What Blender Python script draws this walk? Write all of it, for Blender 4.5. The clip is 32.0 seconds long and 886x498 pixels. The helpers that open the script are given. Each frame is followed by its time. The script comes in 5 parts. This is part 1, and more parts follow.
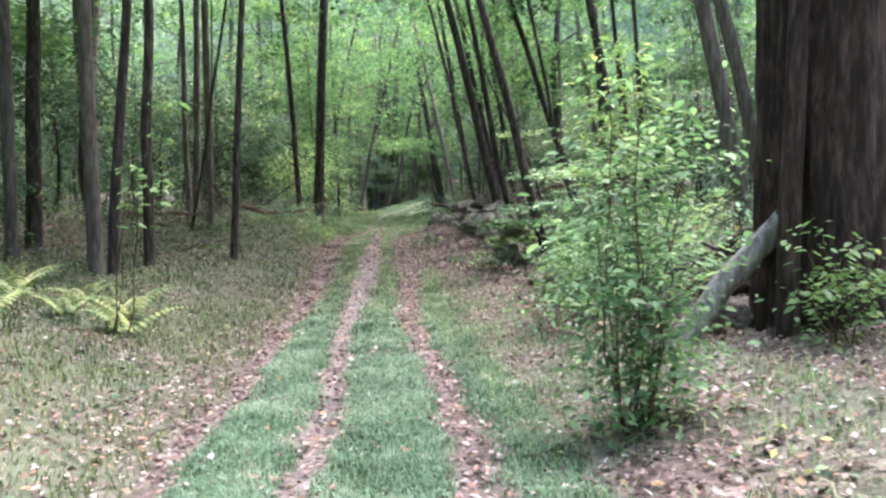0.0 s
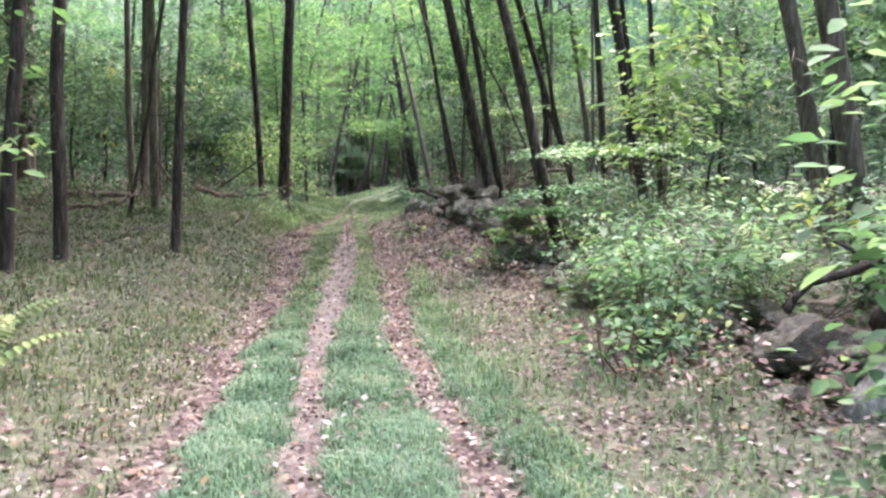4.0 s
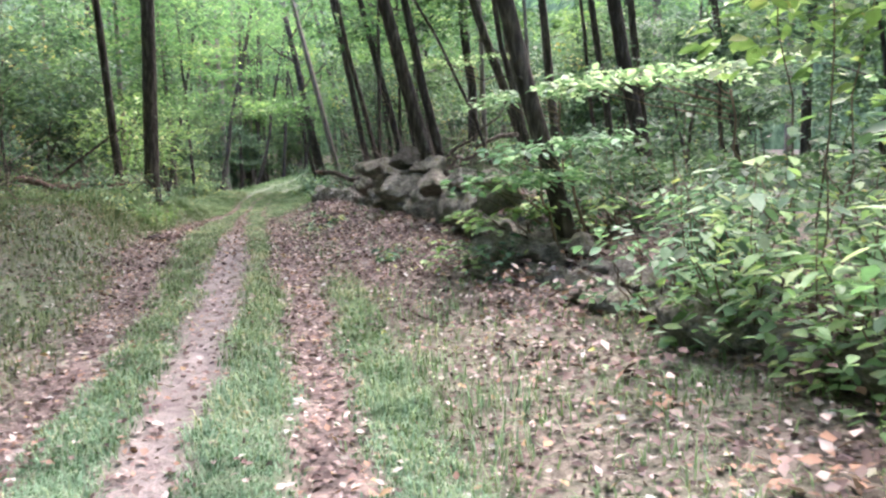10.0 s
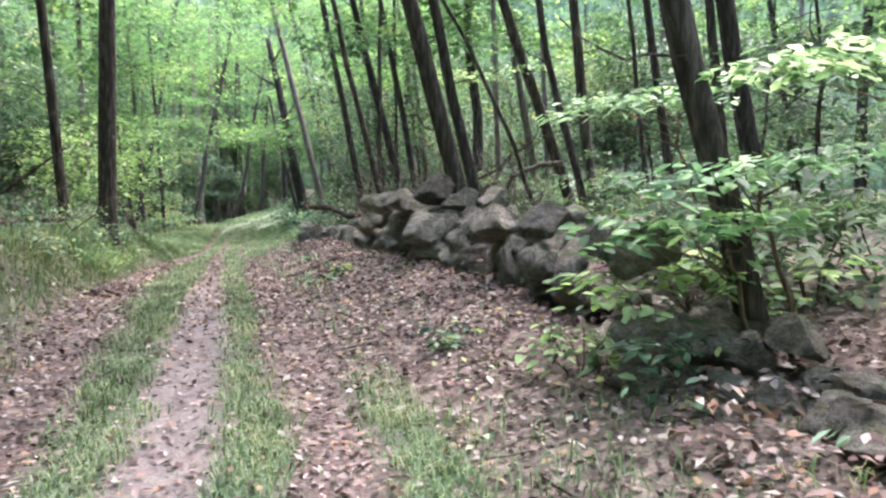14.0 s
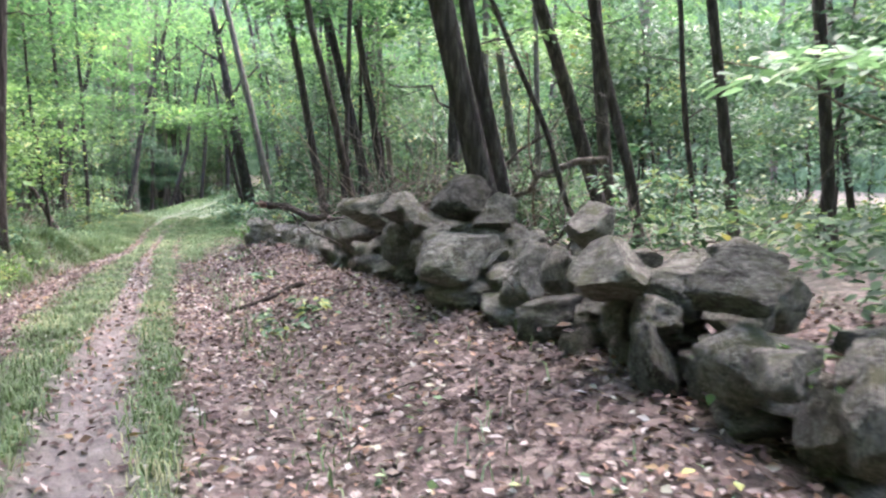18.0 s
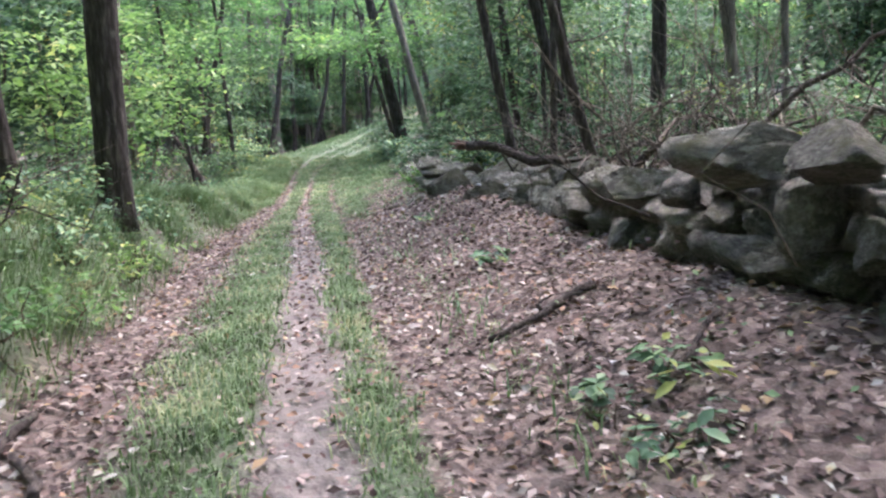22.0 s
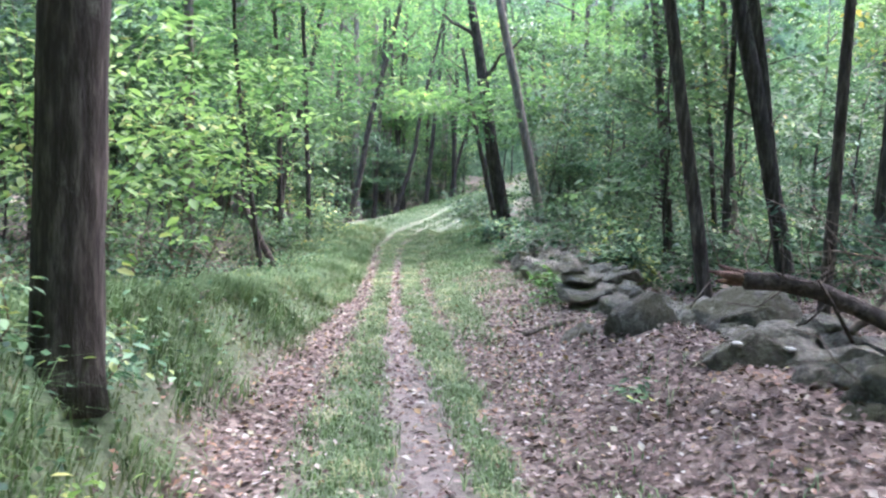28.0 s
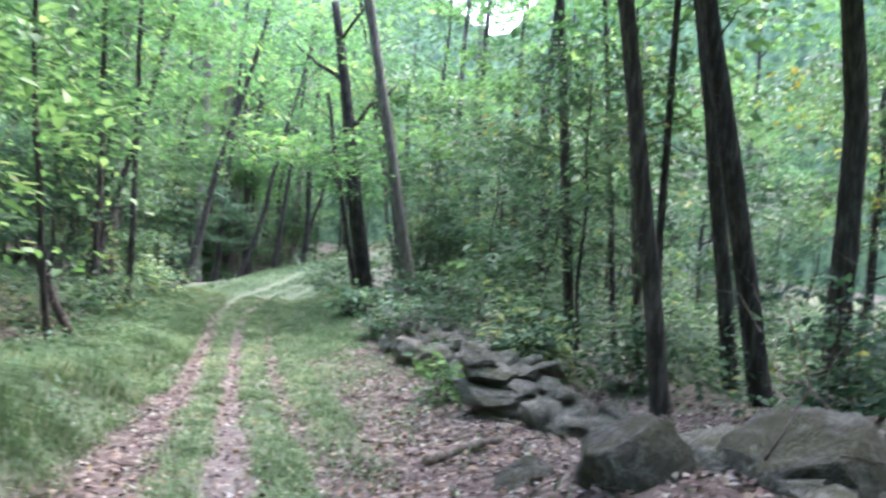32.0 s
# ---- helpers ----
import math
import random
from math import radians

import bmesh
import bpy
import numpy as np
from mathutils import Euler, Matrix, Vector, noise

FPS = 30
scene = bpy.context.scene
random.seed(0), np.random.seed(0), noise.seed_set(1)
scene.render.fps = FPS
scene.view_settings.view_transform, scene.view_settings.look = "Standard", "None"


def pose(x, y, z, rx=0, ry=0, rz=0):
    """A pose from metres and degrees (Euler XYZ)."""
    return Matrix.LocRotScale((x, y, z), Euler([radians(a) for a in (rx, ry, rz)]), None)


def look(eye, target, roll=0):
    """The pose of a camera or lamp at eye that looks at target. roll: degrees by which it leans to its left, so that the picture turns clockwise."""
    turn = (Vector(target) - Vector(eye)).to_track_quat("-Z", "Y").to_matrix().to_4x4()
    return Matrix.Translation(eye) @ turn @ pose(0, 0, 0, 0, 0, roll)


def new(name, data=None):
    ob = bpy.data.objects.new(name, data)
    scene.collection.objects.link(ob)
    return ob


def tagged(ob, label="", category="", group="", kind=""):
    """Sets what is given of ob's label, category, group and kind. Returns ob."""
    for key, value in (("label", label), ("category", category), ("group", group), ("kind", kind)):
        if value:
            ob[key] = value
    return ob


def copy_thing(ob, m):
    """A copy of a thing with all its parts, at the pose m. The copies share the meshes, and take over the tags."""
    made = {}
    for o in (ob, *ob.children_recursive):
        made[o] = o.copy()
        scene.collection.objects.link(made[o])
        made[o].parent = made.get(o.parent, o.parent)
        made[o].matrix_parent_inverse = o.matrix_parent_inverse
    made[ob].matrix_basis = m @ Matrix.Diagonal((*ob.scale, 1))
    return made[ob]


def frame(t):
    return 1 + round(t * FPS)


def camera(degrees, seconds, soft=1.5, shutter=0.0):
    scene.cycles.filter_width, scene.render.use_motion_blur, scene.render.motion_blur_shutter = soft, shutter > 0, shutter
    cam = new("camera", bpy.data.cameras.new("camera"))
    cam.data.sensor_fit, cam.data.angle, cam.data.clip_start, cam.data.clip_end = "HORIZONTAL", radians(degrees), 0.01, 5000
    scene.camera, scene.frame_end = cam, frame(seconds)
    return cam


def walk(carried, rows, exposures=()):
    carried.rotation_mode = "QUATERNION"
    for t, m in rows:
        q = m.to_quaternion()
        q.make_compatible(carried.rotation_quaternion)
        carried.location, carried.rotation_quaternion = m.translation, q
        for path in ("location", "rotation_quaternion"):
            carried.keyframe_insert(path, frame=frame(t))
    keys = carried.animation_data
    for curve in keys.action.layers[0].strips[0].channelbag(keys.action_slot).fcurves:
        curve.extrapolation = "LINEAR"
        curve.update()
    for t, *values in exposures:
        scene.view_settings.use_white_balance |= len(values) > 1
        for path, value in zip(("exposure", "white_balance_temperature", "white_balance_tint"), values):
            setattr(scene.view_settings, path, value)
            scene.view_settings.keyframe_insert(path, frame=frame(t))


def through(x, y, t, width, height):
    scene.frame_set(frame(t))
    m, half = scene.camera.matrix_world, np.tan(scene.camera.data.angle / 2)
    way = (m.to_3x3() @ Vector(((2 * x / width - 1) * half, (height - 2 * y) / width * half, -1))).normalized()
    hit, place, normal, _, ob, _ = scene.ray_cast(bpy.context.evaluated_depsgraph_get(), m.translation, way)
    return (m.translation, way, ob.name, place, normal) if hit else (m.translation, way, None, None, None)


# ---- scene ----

# Softness of a hand-held clip; slow walk along a forest track
cam = camera(55, 32.0, soft=2.4, shutter=0.4)
PATH = [
    (0, (0.000, -0.002, 1.730), (0.112, 1.991, 1.600), 0.21),
    (0.5, (-0.016, 0.413, 1.694), (0.078, 2.407, 1.565), -0.15),
    (1, (-0.041, 0.884, 1.692), (-0.012, 2.878, 1.545), 0.88),
    (1.5, (-0.045, 1.329, 1.694), (-0.018, 3.314, 1.448), -2.05),
    (2, (0.035, 1.651, 1.762), (0.161, 3.638, 1.576), 1.35),
    (2.5, (0.013, 1.991, 1.752), (0.205, 3.972, 1.550), 3.43),
    (4.5, (-0.327, 3.512, 1.552), (-0.090, 5.495, 1.457), -0.78),
    (5, (-0.371, 3.773, 1.511), (0.129, 5.710, 1.506), -0.51),
    (5.5, (-0.313, 3.732, 1.506), (0.349, 5.619, 1.475), -3.22),
    (6, (-0.246, 4.350, 1.492), (0.334, 6.264, 1.448), 0.83),
    (6.5, (-0.218, 4.839, 1.495), (0.387, 6.743, 1.412), -0.95),
    (7, (-0.173, 5.449, 1.452), (0.281, 7.397, 1.440), -0.55),
    (7.5, (-0.146, 5.952, 1.413), (0.345, 7.890, 1.355), -2.36),
    (8, (-0.058, 6.413, 1.378), (0.411, 8.355, 1.291), -1.00),
    (8.5, (-0.107, 7.084, 1.337), (0.219, 9.053, 1.217), -1.75),
    (9, (-0.088, 7.545, 1.316), (0.198, 9.519, 1.175), -3.88),
    (9.5, (-0.076, 8.091, 1.277), (0.235, 10.063, 1.152), -1.27),
    (10, (-0.079, 8.520, 1.272), (0.328, 10.469, 1.090), -1.42),
    (10.5, (-0.006, 8.988, 1.289), (0.415, 10.938, 1.144), 1.02),
    (11, (-0.027, 9.413, 1.277), (0.408, 11.360, 1.138), 2.47),
    (11.5, (-0.009, 9.914, 1.266), (0.085, 11.905, 1.101), -0.80),
    (12, (-0.044, 10.416, 1.258), (-0.297, 12.397, 1.170), 0.92),
    (12.5, (0.016, 10.765, 1.243), (-0.330, 12.734, 1.195), -2.95),
    (13, (-0.039, 11.348, 1.232), (-0.084, 13.347, 1.172), 0.73),
    (13.5, (-0.107, 11.778, 1.255), (0.286, 13.737, 1.177), -1.30),
    (15.5, (-0.329, 13.150, 1.422), (0.194, 15.075, 1.275), -0.37),
    (16, (-0.316, 13.657, 1.410), (0.224, 15.579, 1.293), -0.68),
    (16.5, (-0.243, 14.215, 1.455), (0.312, 16.133, 1.334), 1.00),
    (17, (-0.190, 14.643, 1.473), (0.442, 16.537, 1.356), 0.83),
    (17.5, (-0.077, 15.202, 1.533), (0.538, 17.102, 1.416), 2.23),
    (18, (-0.035, 15.812, 1.528), (0.559, 17.717, 1.401), 0.63),
    (18.5, (0.063, 16.379, 1.544), (0.627, 18.293, 1.413), -0.26),
    (19, (0.010, 16.990, 1.528), (0.481, 18.928, 1.377), 0.00),
    (19.5, (-0.056, 17.576, 1.495), (0.257, 19.546, 1.361), -1.09),
    (20, (-0.132, 18.285, 1.561), (-0.115, 20.278, 1.398), -0.11),
    (20.5, (-0.255, 18.808, 1.619), (-0.363, 20.793, 1.398), -1.98),
    (21, (-0.313, 19.302, 1.665), (-0.448, 21.288, 1.469), -0.31),
    (21.5, (-0.392, 19.792, 1.635), (-0.333, 21.779, 1.419), 0.54),
    (22, (-0.460, 20.133, 1.646), (-0.179, 22.090, 1.348), -2.76),
    (22.5, (-0.511, 20.667, 1.619), (-0.275, 22.631, 1.324), -0.96),
    (23, (-0.607, 21.049, 1.685), (-0.224, 22.990, 1.388), -1.24),
    (23.5, (-0.757, 21.343, 1.772), (-0.219, 23.268, 1.710), 3.65),
    (24, (-0.872, 21.740, 1.756), (-0.351, 23.669, 1.840), 3.52),
    (24.5, (-0.890, 22.206, 1.730), (-0.398, 24.144, 1.730), 1.72),
    (25, (-0.897, 22.695, 1.757), (-0.513, 24.657, 1.716), 4.09),
    (25.5, (-0.931, 23.153, 1.770), (-0.570, 25.119, 1.699), 3.08),
    (26, (-0.903, 23.648, 1.825), (-0.588, 25.620, 1.722), 4.32),
    (26.5, (-0.973, 24.078, 1.785), (-0.751, 26.063, 1.681), 3.86),
    (28.5, (-0.983, 25.841, 1.851), (-0.850, 27.831, 1.698), 1.87),
    (29, (-0.999, 26.442, 1.780), (-0.634, 28.401, 1.599), 2.59),
    (29.5, (-0.980, 27.009, 1.798), (-0.676, 28.975, 1.591), 3.54),
    (30, (-1.047, 27.526, 1.760), (-0.779, 29.499, 1.573), 1.71),
    (30.5, (-1.039, 27.945, 1.722), (-0.822, 29.930, 1.607), 2.47),
    (31, (-0.984, 28.323, 1.735), (-0.753, 30.309, 1.682), 3.66),
    (31.5, (-0.945, 28.637, 1.735), (-0.653, 30.615, 1.733), 0.77),
    (32, (-0.904, 28.947, 1.681), (-0.428, 30.889, 1.733), 4.76),
]
walk(cam, [(t, look(eye, target, roll)) for t, eye, target, roll in PATH],
     exposures=[(0, 3.4, 6200, 29), (2, 3.4, 6200, 29), (6, 3.72, 6400, 33), (9, 3.6, 6350, 32), (11, 3.75, 6300, 31), (13, 3.8, 6250, 31), (17, 4.0, 6150, 32), (21, 3.7, 6000, 31), (23, 3.6, 5900, 30), (24.5, 3.85, 5800, 29), (29, 3.9, 5750, 29), (32, 3.8, 5700, 25)])

# ---- daylight: overcast sky above the canopy ----
world = bpy.data.worlds.new("overcast")
scene.world = world
world.use_nodes = True
wn = world.node_tree.nodes
sky = wn.new("ShaderNodeTexSky")
sky.sky_type = 'NISHITA'
sky.sun_disc = False
sky.sun_elevation, sky.sun_rotation = radians(52), radians(40)
sky.air_density, sky.dust_density, sky.ozone_density = 1.0, 4.0, 1.0
wn["Background"].inputs["Strength"].default_value = 0.15
world.node_tree.links.new(sky.outputs[0], wn["Background"].inputs["Color"])
sun_data = bpy.data.lights.new("sun", 'SUN')
sun_data.energy, sun_data.angle, sun_data.color = 1.2, radians(45), (1.0, 0.97, 0.9)
sun = new("sun", sun_data)
sun.rotation_euler = Vector((-0.4 * math.sin(radians(40)), -0.4 * math.cos(radians(40)), -1)).to_track_quat("-Z", "Y").to_euler()


# ---- materials ----
def material(name, rough=0.8):
    m = bpy.data.materials.new(name)
    m.use_nodes = True
    b = m.node_tree.nodes["Principled BSDF"]
    b.inputs["Roughness"].default_value = rough
    b.inputs["Specular IOR Level"].default_value = 0.25
    return m, m.node_tree, b


def ramp(nt, fac, stops):
    r = nt.nodes.new("ShaderNodeValToRGB")
    e = r.color_ramp.elements
    while len(e) < len(stops):
        e.new(0.5)
    for el, (p, c) in zip(e, stops):
        el.position, el.color = p, (*c, 1)
    nt.links.new(fac, r.inputs[0])
    return r.outputs[0]


def coords(nt, scale=(1, 1, 1), kind="Object"):
    tc = nt.nodes.new("ShaderNodeTexCoord")
    mp = nt.nodes.new("ShaderNodeMapping")
    mp.inputs["Scale"].default_value = scale
    nt.links.new(tc.outputs[kind], mp.inputs[0])
    return mp.outputs[0]


def noise_tex(nt, vec, scale, detail=4, rough=0.6):
    n = nt.nodes.new("ShaderNodeTexNoise")
    n.inputs["Scale"].default_value, n.inputs["Detail"].default_value, n.inputs["Roughness"].default_value = scale, detail, rough
    nt.links.new(vec, n.inputs["Vector"])
    return n.outputs["Fac"]


def mix(nt, fac, a, b, mode='MIX'):
    m = nt.nodes.new("ShaderNodeMix")
    m.data_type, m.blend_type = 'RGBA', mode
    for sock, v in ((m.inputs[0], fac), (m.inputs[6], a), (m.inputs[7], b)):
        if isinstance(v, (int, float)):
            sock.default_value = v
        elif isinstance(v, tuple):
            sock.default_value = (*v, 1)
        else:
            nt.links.new(v, sock)
    return m.outputs[2]


def bump(nt, b, height, strength, dist):
    n = nt.nodes.new("ShaderNodeBump")
    n.inputs["Strength"].default_value, n.inputs["Distance"].default_value = strength, dist
    nt.links.new(height, n.inputs["Height"])
    nt.links.new(n.outputs[0], b.inputs["Normal"])


def math_node(nt, op, a, b=None):
    n = nt.nodes.new("ShaderNodeMath")
    n.operation = op
    for sock, v in ((n.inputs[0], a), (n.inputs[1], b)):
        if v is None:
            continue
        if isinstance(v, (int, float)):
            sock.default_value = v
        else:
            nt.links.new(v, sock)
    return n.outputs[0]


def bark(name, dark, light, lichen=(0.2, 0.22, 0.17), lichen_amount=0.62, grain=(11, 11, 1.9)):
    m, nt, b = material(name, 0.92)
    long = coords(nt, grain)
    ridges = noise_tex(nt, long, 1.6, 6, 0.65)
    fine = noise_tex(nt, coords(nt, (60, 60, 14)), 1.0, 4)
    blot = noise_tex(nt, coords(nt, (1, 1, 0.5)), 5.5, 6, 0.75)
    info = nt.nodes.new("ShaderNodeObjectInfo")
    base = ramp(nt, ridges, [(0.3, tuple(v * 0.5 for v in dark)), (0.48, dark), (0.7, light)])
    spots = ramp(nt, blot, [(lichen_amount, (0, 0, 0)), (lichen_amount + 0.12, (0.55, 0.55, 0.55))])
    col = mix(nt, spots, base, lichen)
    tone = ramp(nt, info.outputs["Random"], [(0, (0.75, 0.75, 0.75)), (1, (1.15, 1.12, 1.1))])
    nt.links.new(mix(nt, 1.0, col, tone, 'MULTIPLY'), b.inputs["Base Color"])
    bump(nt, b, math_node(nt, 'ADD', ridges, math_node(nt, 'MULTIPLY', fine, 0.35)), 1.0, 0.05)
    return m


def leafy(name, stops, rough=0.55, through=0.35, clump=1.1, spread=0.55):
    """Leaves: colour varies leaf by leaf and from plant to plant, light passes through."""
    m, nt, b = material(name, rough)
    b.inputs["Specular IOR Level"].default_value = 0.14
    geo = nt.nodes.new("ShaderNodeNewGeometry")
    info = nt.nodes.new("ShaderNodeObjectInfo")
    leaf = math_node(nt, 'MULTIPLY', math_node(nt, 'SUBTRACT', geo.outputs["Random Per Island"], 0.5), spread)
    bough = math_node(nt, 'MULTIPLY', math_node(nt, 'SUBTRACT', noise_tex(nt, coords(nt), clump, 3, 0.55), 0.5), 2.3)
    col = ramp(nt, math_node(nt, 'ADD', math_node(nt, 'ADD', leaf, bough), 0.47), stops)
    tone = ramp(nt, info.outputs["Random"], [(0, (0.7, 0.82, 0.88)), (0.5, (1, 1, 1)), (0.85, (1.08, 1.05, 0.94)), (1, (1.25, 1.14, 0.88))])
    col = mix(nt, 1.0, col, tone, 'MULTIPLY')
    vein = noise_tex(nt, coords(nt), 30, 2)
    col = mix(nt, 0.35, col, ramp(nt, vein, [(0.3, (0.5, 0.5, 0.5)), (0.7, (1, 1, 1))]), 'MULTIPLY')
    nt.links.new(col, b.inputs["Base Color"])
    tr = nt.nodes.new("ShaderNodeBsdfTranslucent")
    nt.links.new(mix(nt, 1.0, col, (1.05, 1.15, 0.8), 'MULTIPLY'), tr.inputs["Color"])
    mx = nt.nodes.new("ShaderNodeMixShader")
    mx.inputs[0].default_value = through
    nt.links.new(b.outputs[0], mx.inputs[1])
    nt.links.new(tr.outputs[0], mx.inputs[2])
    nt.links.new(mx.outputs[0], nt.nodes["Material Output"].inputs["Surface"])
    return m


BARK_DARK = bark("bark_dark", (0.04, 0.033, 0.029), (0.12, 0.104, 0.093), (0.2, 0.21, 0.18), 0.6)
BARK_GREY = bark("bark_grey", (0.12, 0.105, 0.09), (0.24, 0.215, 0.19), (0.3, 0.32, 0.26), 0.6)
BARK_BIG = bark("bark_old_oak", (0.03, 0.021, 0.017), (0.1, 0.07, 0.056), (0.15, 0.13, 0.11), 0.66, (9, 9, 1.6))
BARK_DEAD = bark("bark_dead", (0.13, 0.105, 0.085), (0.3, 0.26, 0.22), (0.3, 0.3, 0.26), 0.7, (9, 9, 9))
BARK_LOG = bark("bark_dead_dark", (0.05, 0.041, 0.035), (0.13, 0.11, 0.095), (0.22, 0.22, 0.19), 0.6, (9, 9, 9))
TORN = bark("torn_wood", (0.1, 0.062, 0.048), (0.26, 0.17, 0.135), (0.3, 0.22, 0.17), 0.7, (9, 9, 9))
BARK_PALE = bark("bark_pale_lichen", (0.2, 0.19, 0.17), (0.42, 0.42, 0.38), (0.52, 0.54, 0.47), 0.5)
TWIG = bark("twig_bark", (0.1, 0.075, 0.05), (0.19, 0.14, 0.1))
LEAF_CANOPY = leafy("canopy_leaves", [(0, (0.03, 0.065, 0.032)), (0.45, (0.065, 0.135, 0.06)), (0.8, (0.12, 0.22, 0.09)), (1, (0.22, 0.3, 0.11))], 0.62, 0.6, 0.7)
LEAF_UNDER = leafy("understory_leaves", [(0, (0.025, 0.06, 0.032)), (0.4, (0.06, 0.105, 0.065)), (0.8, (0.12, 0.215, 0.11)), (0.95, (0.21, 0.28, 0.11)), (1, (0.3, 0.27, 0.09))], 0.6, 0.4, 0.9)
LEAF_BUSH = leafy("bush_leaves", [(0, (0.04, 0.085, 0.05)), (0.4, (0.11, 0.205, 0.115)), (0.72, (0.2, 0.33, 0.18)), (0.93, (0.32, 0.44, 0.25)), (1, (0.38, 0.42, 0.15))], 0.5, 0.35, 2.2, 1.25)
LEAF_BRIGHT = leafy("sapling_leaves", [(0, (0.08, 0.16, 0.06)), (0.5, (0.16, 0.28, 0.1)), (0.85, (0.23, 0.36, 0.14)), (1, (0.36, 0.4, 0.17))], 0.45, 0.45, 1.6, 0.8)
# bush leaves in fresher green, brightened to carry skylight from above the track
LEAF_FRESH_LIT = leafy("fresh_lit_leaves", [(0, (0.08, 0.15, 0.07)), (0.4, (0.17, 0.31, 0.14)), (0.75, (0.28, 0.44, 0.2)), (1, (0.42, 0.54, 0.28))], 0.5, 0.48, 2.2, 1.2)
LEAF_PALE = leafy("pale_bush_leaves", [(0, (0.08, 0.15, 0.08)), (0.35, (0.17, 0.3, 0.17)), (0.7, (0.28, 0.45, 0.27)), (1, (0.48, 0.6, 0.42))], 0.45, 0.48, 2.6, 1.3)
FERN = leafy("fern_fronds", [(0, (0.15, 0.24, 0.1)), (0.5, (0.28, 0.36, 0.16)), (1, (0.5, 0.47, 0.24))], 0.6, 0.3, 2.0, 0.7)
GRASS = leafy("grass_blades", [(0, (0.075, 0.12, 0.06)), (0.45, (0.175, 0.28, 0.155)), (0.8, (0.25, 0.36, 0.21)), (1, (0.38, 0.41, 0.26))], 0.6, 0.25, 1.6, 0.8)
GRASS_OLIVE = leafy("olive_grass_blades", [(0, (0.06, 0.09, 0.042)), (0.45, (0.135, 0.21, 0.1)), (0.8, (0.2, 0.29, 0.15)), (1, (0.33, 0.34, 0.2))], 0.6, 0.25, 1.6, 0.9)
GRASS_LONG = leafy("long_grass_blades", [(0, (0.06, 0.1, 0.045)), (0.45, (0.12, 0.2, 0.095)), (0.8, (0.185, 0.275, 0.145)), (1, (0.3, 0.3, 0.18))], 0.6, 0.25, 0.8, 0.7)
GRASS_DRY = leafy("dry_grass_blades", [(0, (0.045, 0.068, 0.034)), (0.45, (0.1, 0.15, 0.068)), (0.8, (0.15, 0.19, 0.095)), (1, (0.2, 0.19, 0.12))], 0.7, 0.25, 1.2, 0.9)
LITTER = leafy("fallen_leaves", [(0, (0.05, 0.033, 0.028)), (0.28, (0.12, 0.077, 0.065)), (0.6, (0.2, 0.143, 0.122)), (0.82, (0.33, 0.26, 0.225)), (0.95, (0.5, 0.43, 0.37)), (1, (0.3, 0.18, 0.12))], 0.7, 0.05, 1.3, 1.1)
LITTER_BRIGHT = leafy("bright_fallen_leaves", [(0, (0.27, 0.15, 0.1)), (0.3, (0.38, 0.28, 0.22)), (0.7, (0.52, 0.45, 0.39)), (0.95, (0.5, 0.43, 0.27)), (1, (0.42, 0.26, 0.13))], 0.6, 0.1, 3.0, 1.4)


def ground_material():
    """Earth, leaf litter and turf; the share of each comes from the sheet's own cover map."""
    m, nt, b = material("forest_ground", 0.95)
    at = nt.nodes.new("ShaderNodeAttribute")
    at.attribute_name = "cover"
    sep = nt.nodes.new("ShaderNodeSeparateColor")
    nt.links.new(at.outputs["Color"], sep.inputs[0])
    v = coords(nt)
    speck = nt.nodes.new("ShaderNodeTexVoronoi")
    speck.inputs["Scale"].default_value = 16
    nt.links.new(v, speck.inputs["Vector"])
    big, mid, fine = noise_tex(nt, v, 0.9, 5), noise_tex(nt, v, 6, 5), noise_tex(nt, v, 45, 3)
    leaf_tone = nt.nodes.new("ShaderNodeSeparateColor")
    nt.links.new(speck.outputs["Color"], leaf_tone.inputs[0])
    litter = ramp(nt, leaf_tone.outputs[0], [(0, (0.054, 0.04, 0.033)), (0.4, (0.1, 0.075, 0.062)), (0.75, (0.155, 0.119, 0.1)), (1, (0.24, 0.19, 0.158))])
    earth = ramp(nt, mid, [(0.3, (0.115, 0.1, 0.09)), (0.6, (0.2, 0.183, 0.166)), (0.75, (0.28, 0.262, 0.24))])
    turf = ramp(nt, fine, [(0.3, (0.055, 0.085, 0.043)), (0.55, (0.09, 0.135, 0.072)), (0.75, (0.14, 0.16, 0.1))])
    col = mix(nt, sep.outputs[0], litter, turf)
    col = mix(nt, sep.outputs[1], col, earth)
    col = mix(nt, 0.4, col, ramp(nt, big, [(0.3, (0.6, 0.6, 0.6)), (0.7, (1.1, 1.1, 1.1))]), 'MULTIPLY')
    nt.links.new(col, b.inputs["Base Color"])
    bump(nt, b, math_node(nt, 'ADD', mid, math_node(nt, 'MULTIPLY', fine, 0.5)), 0.8, 0.05)
    return m


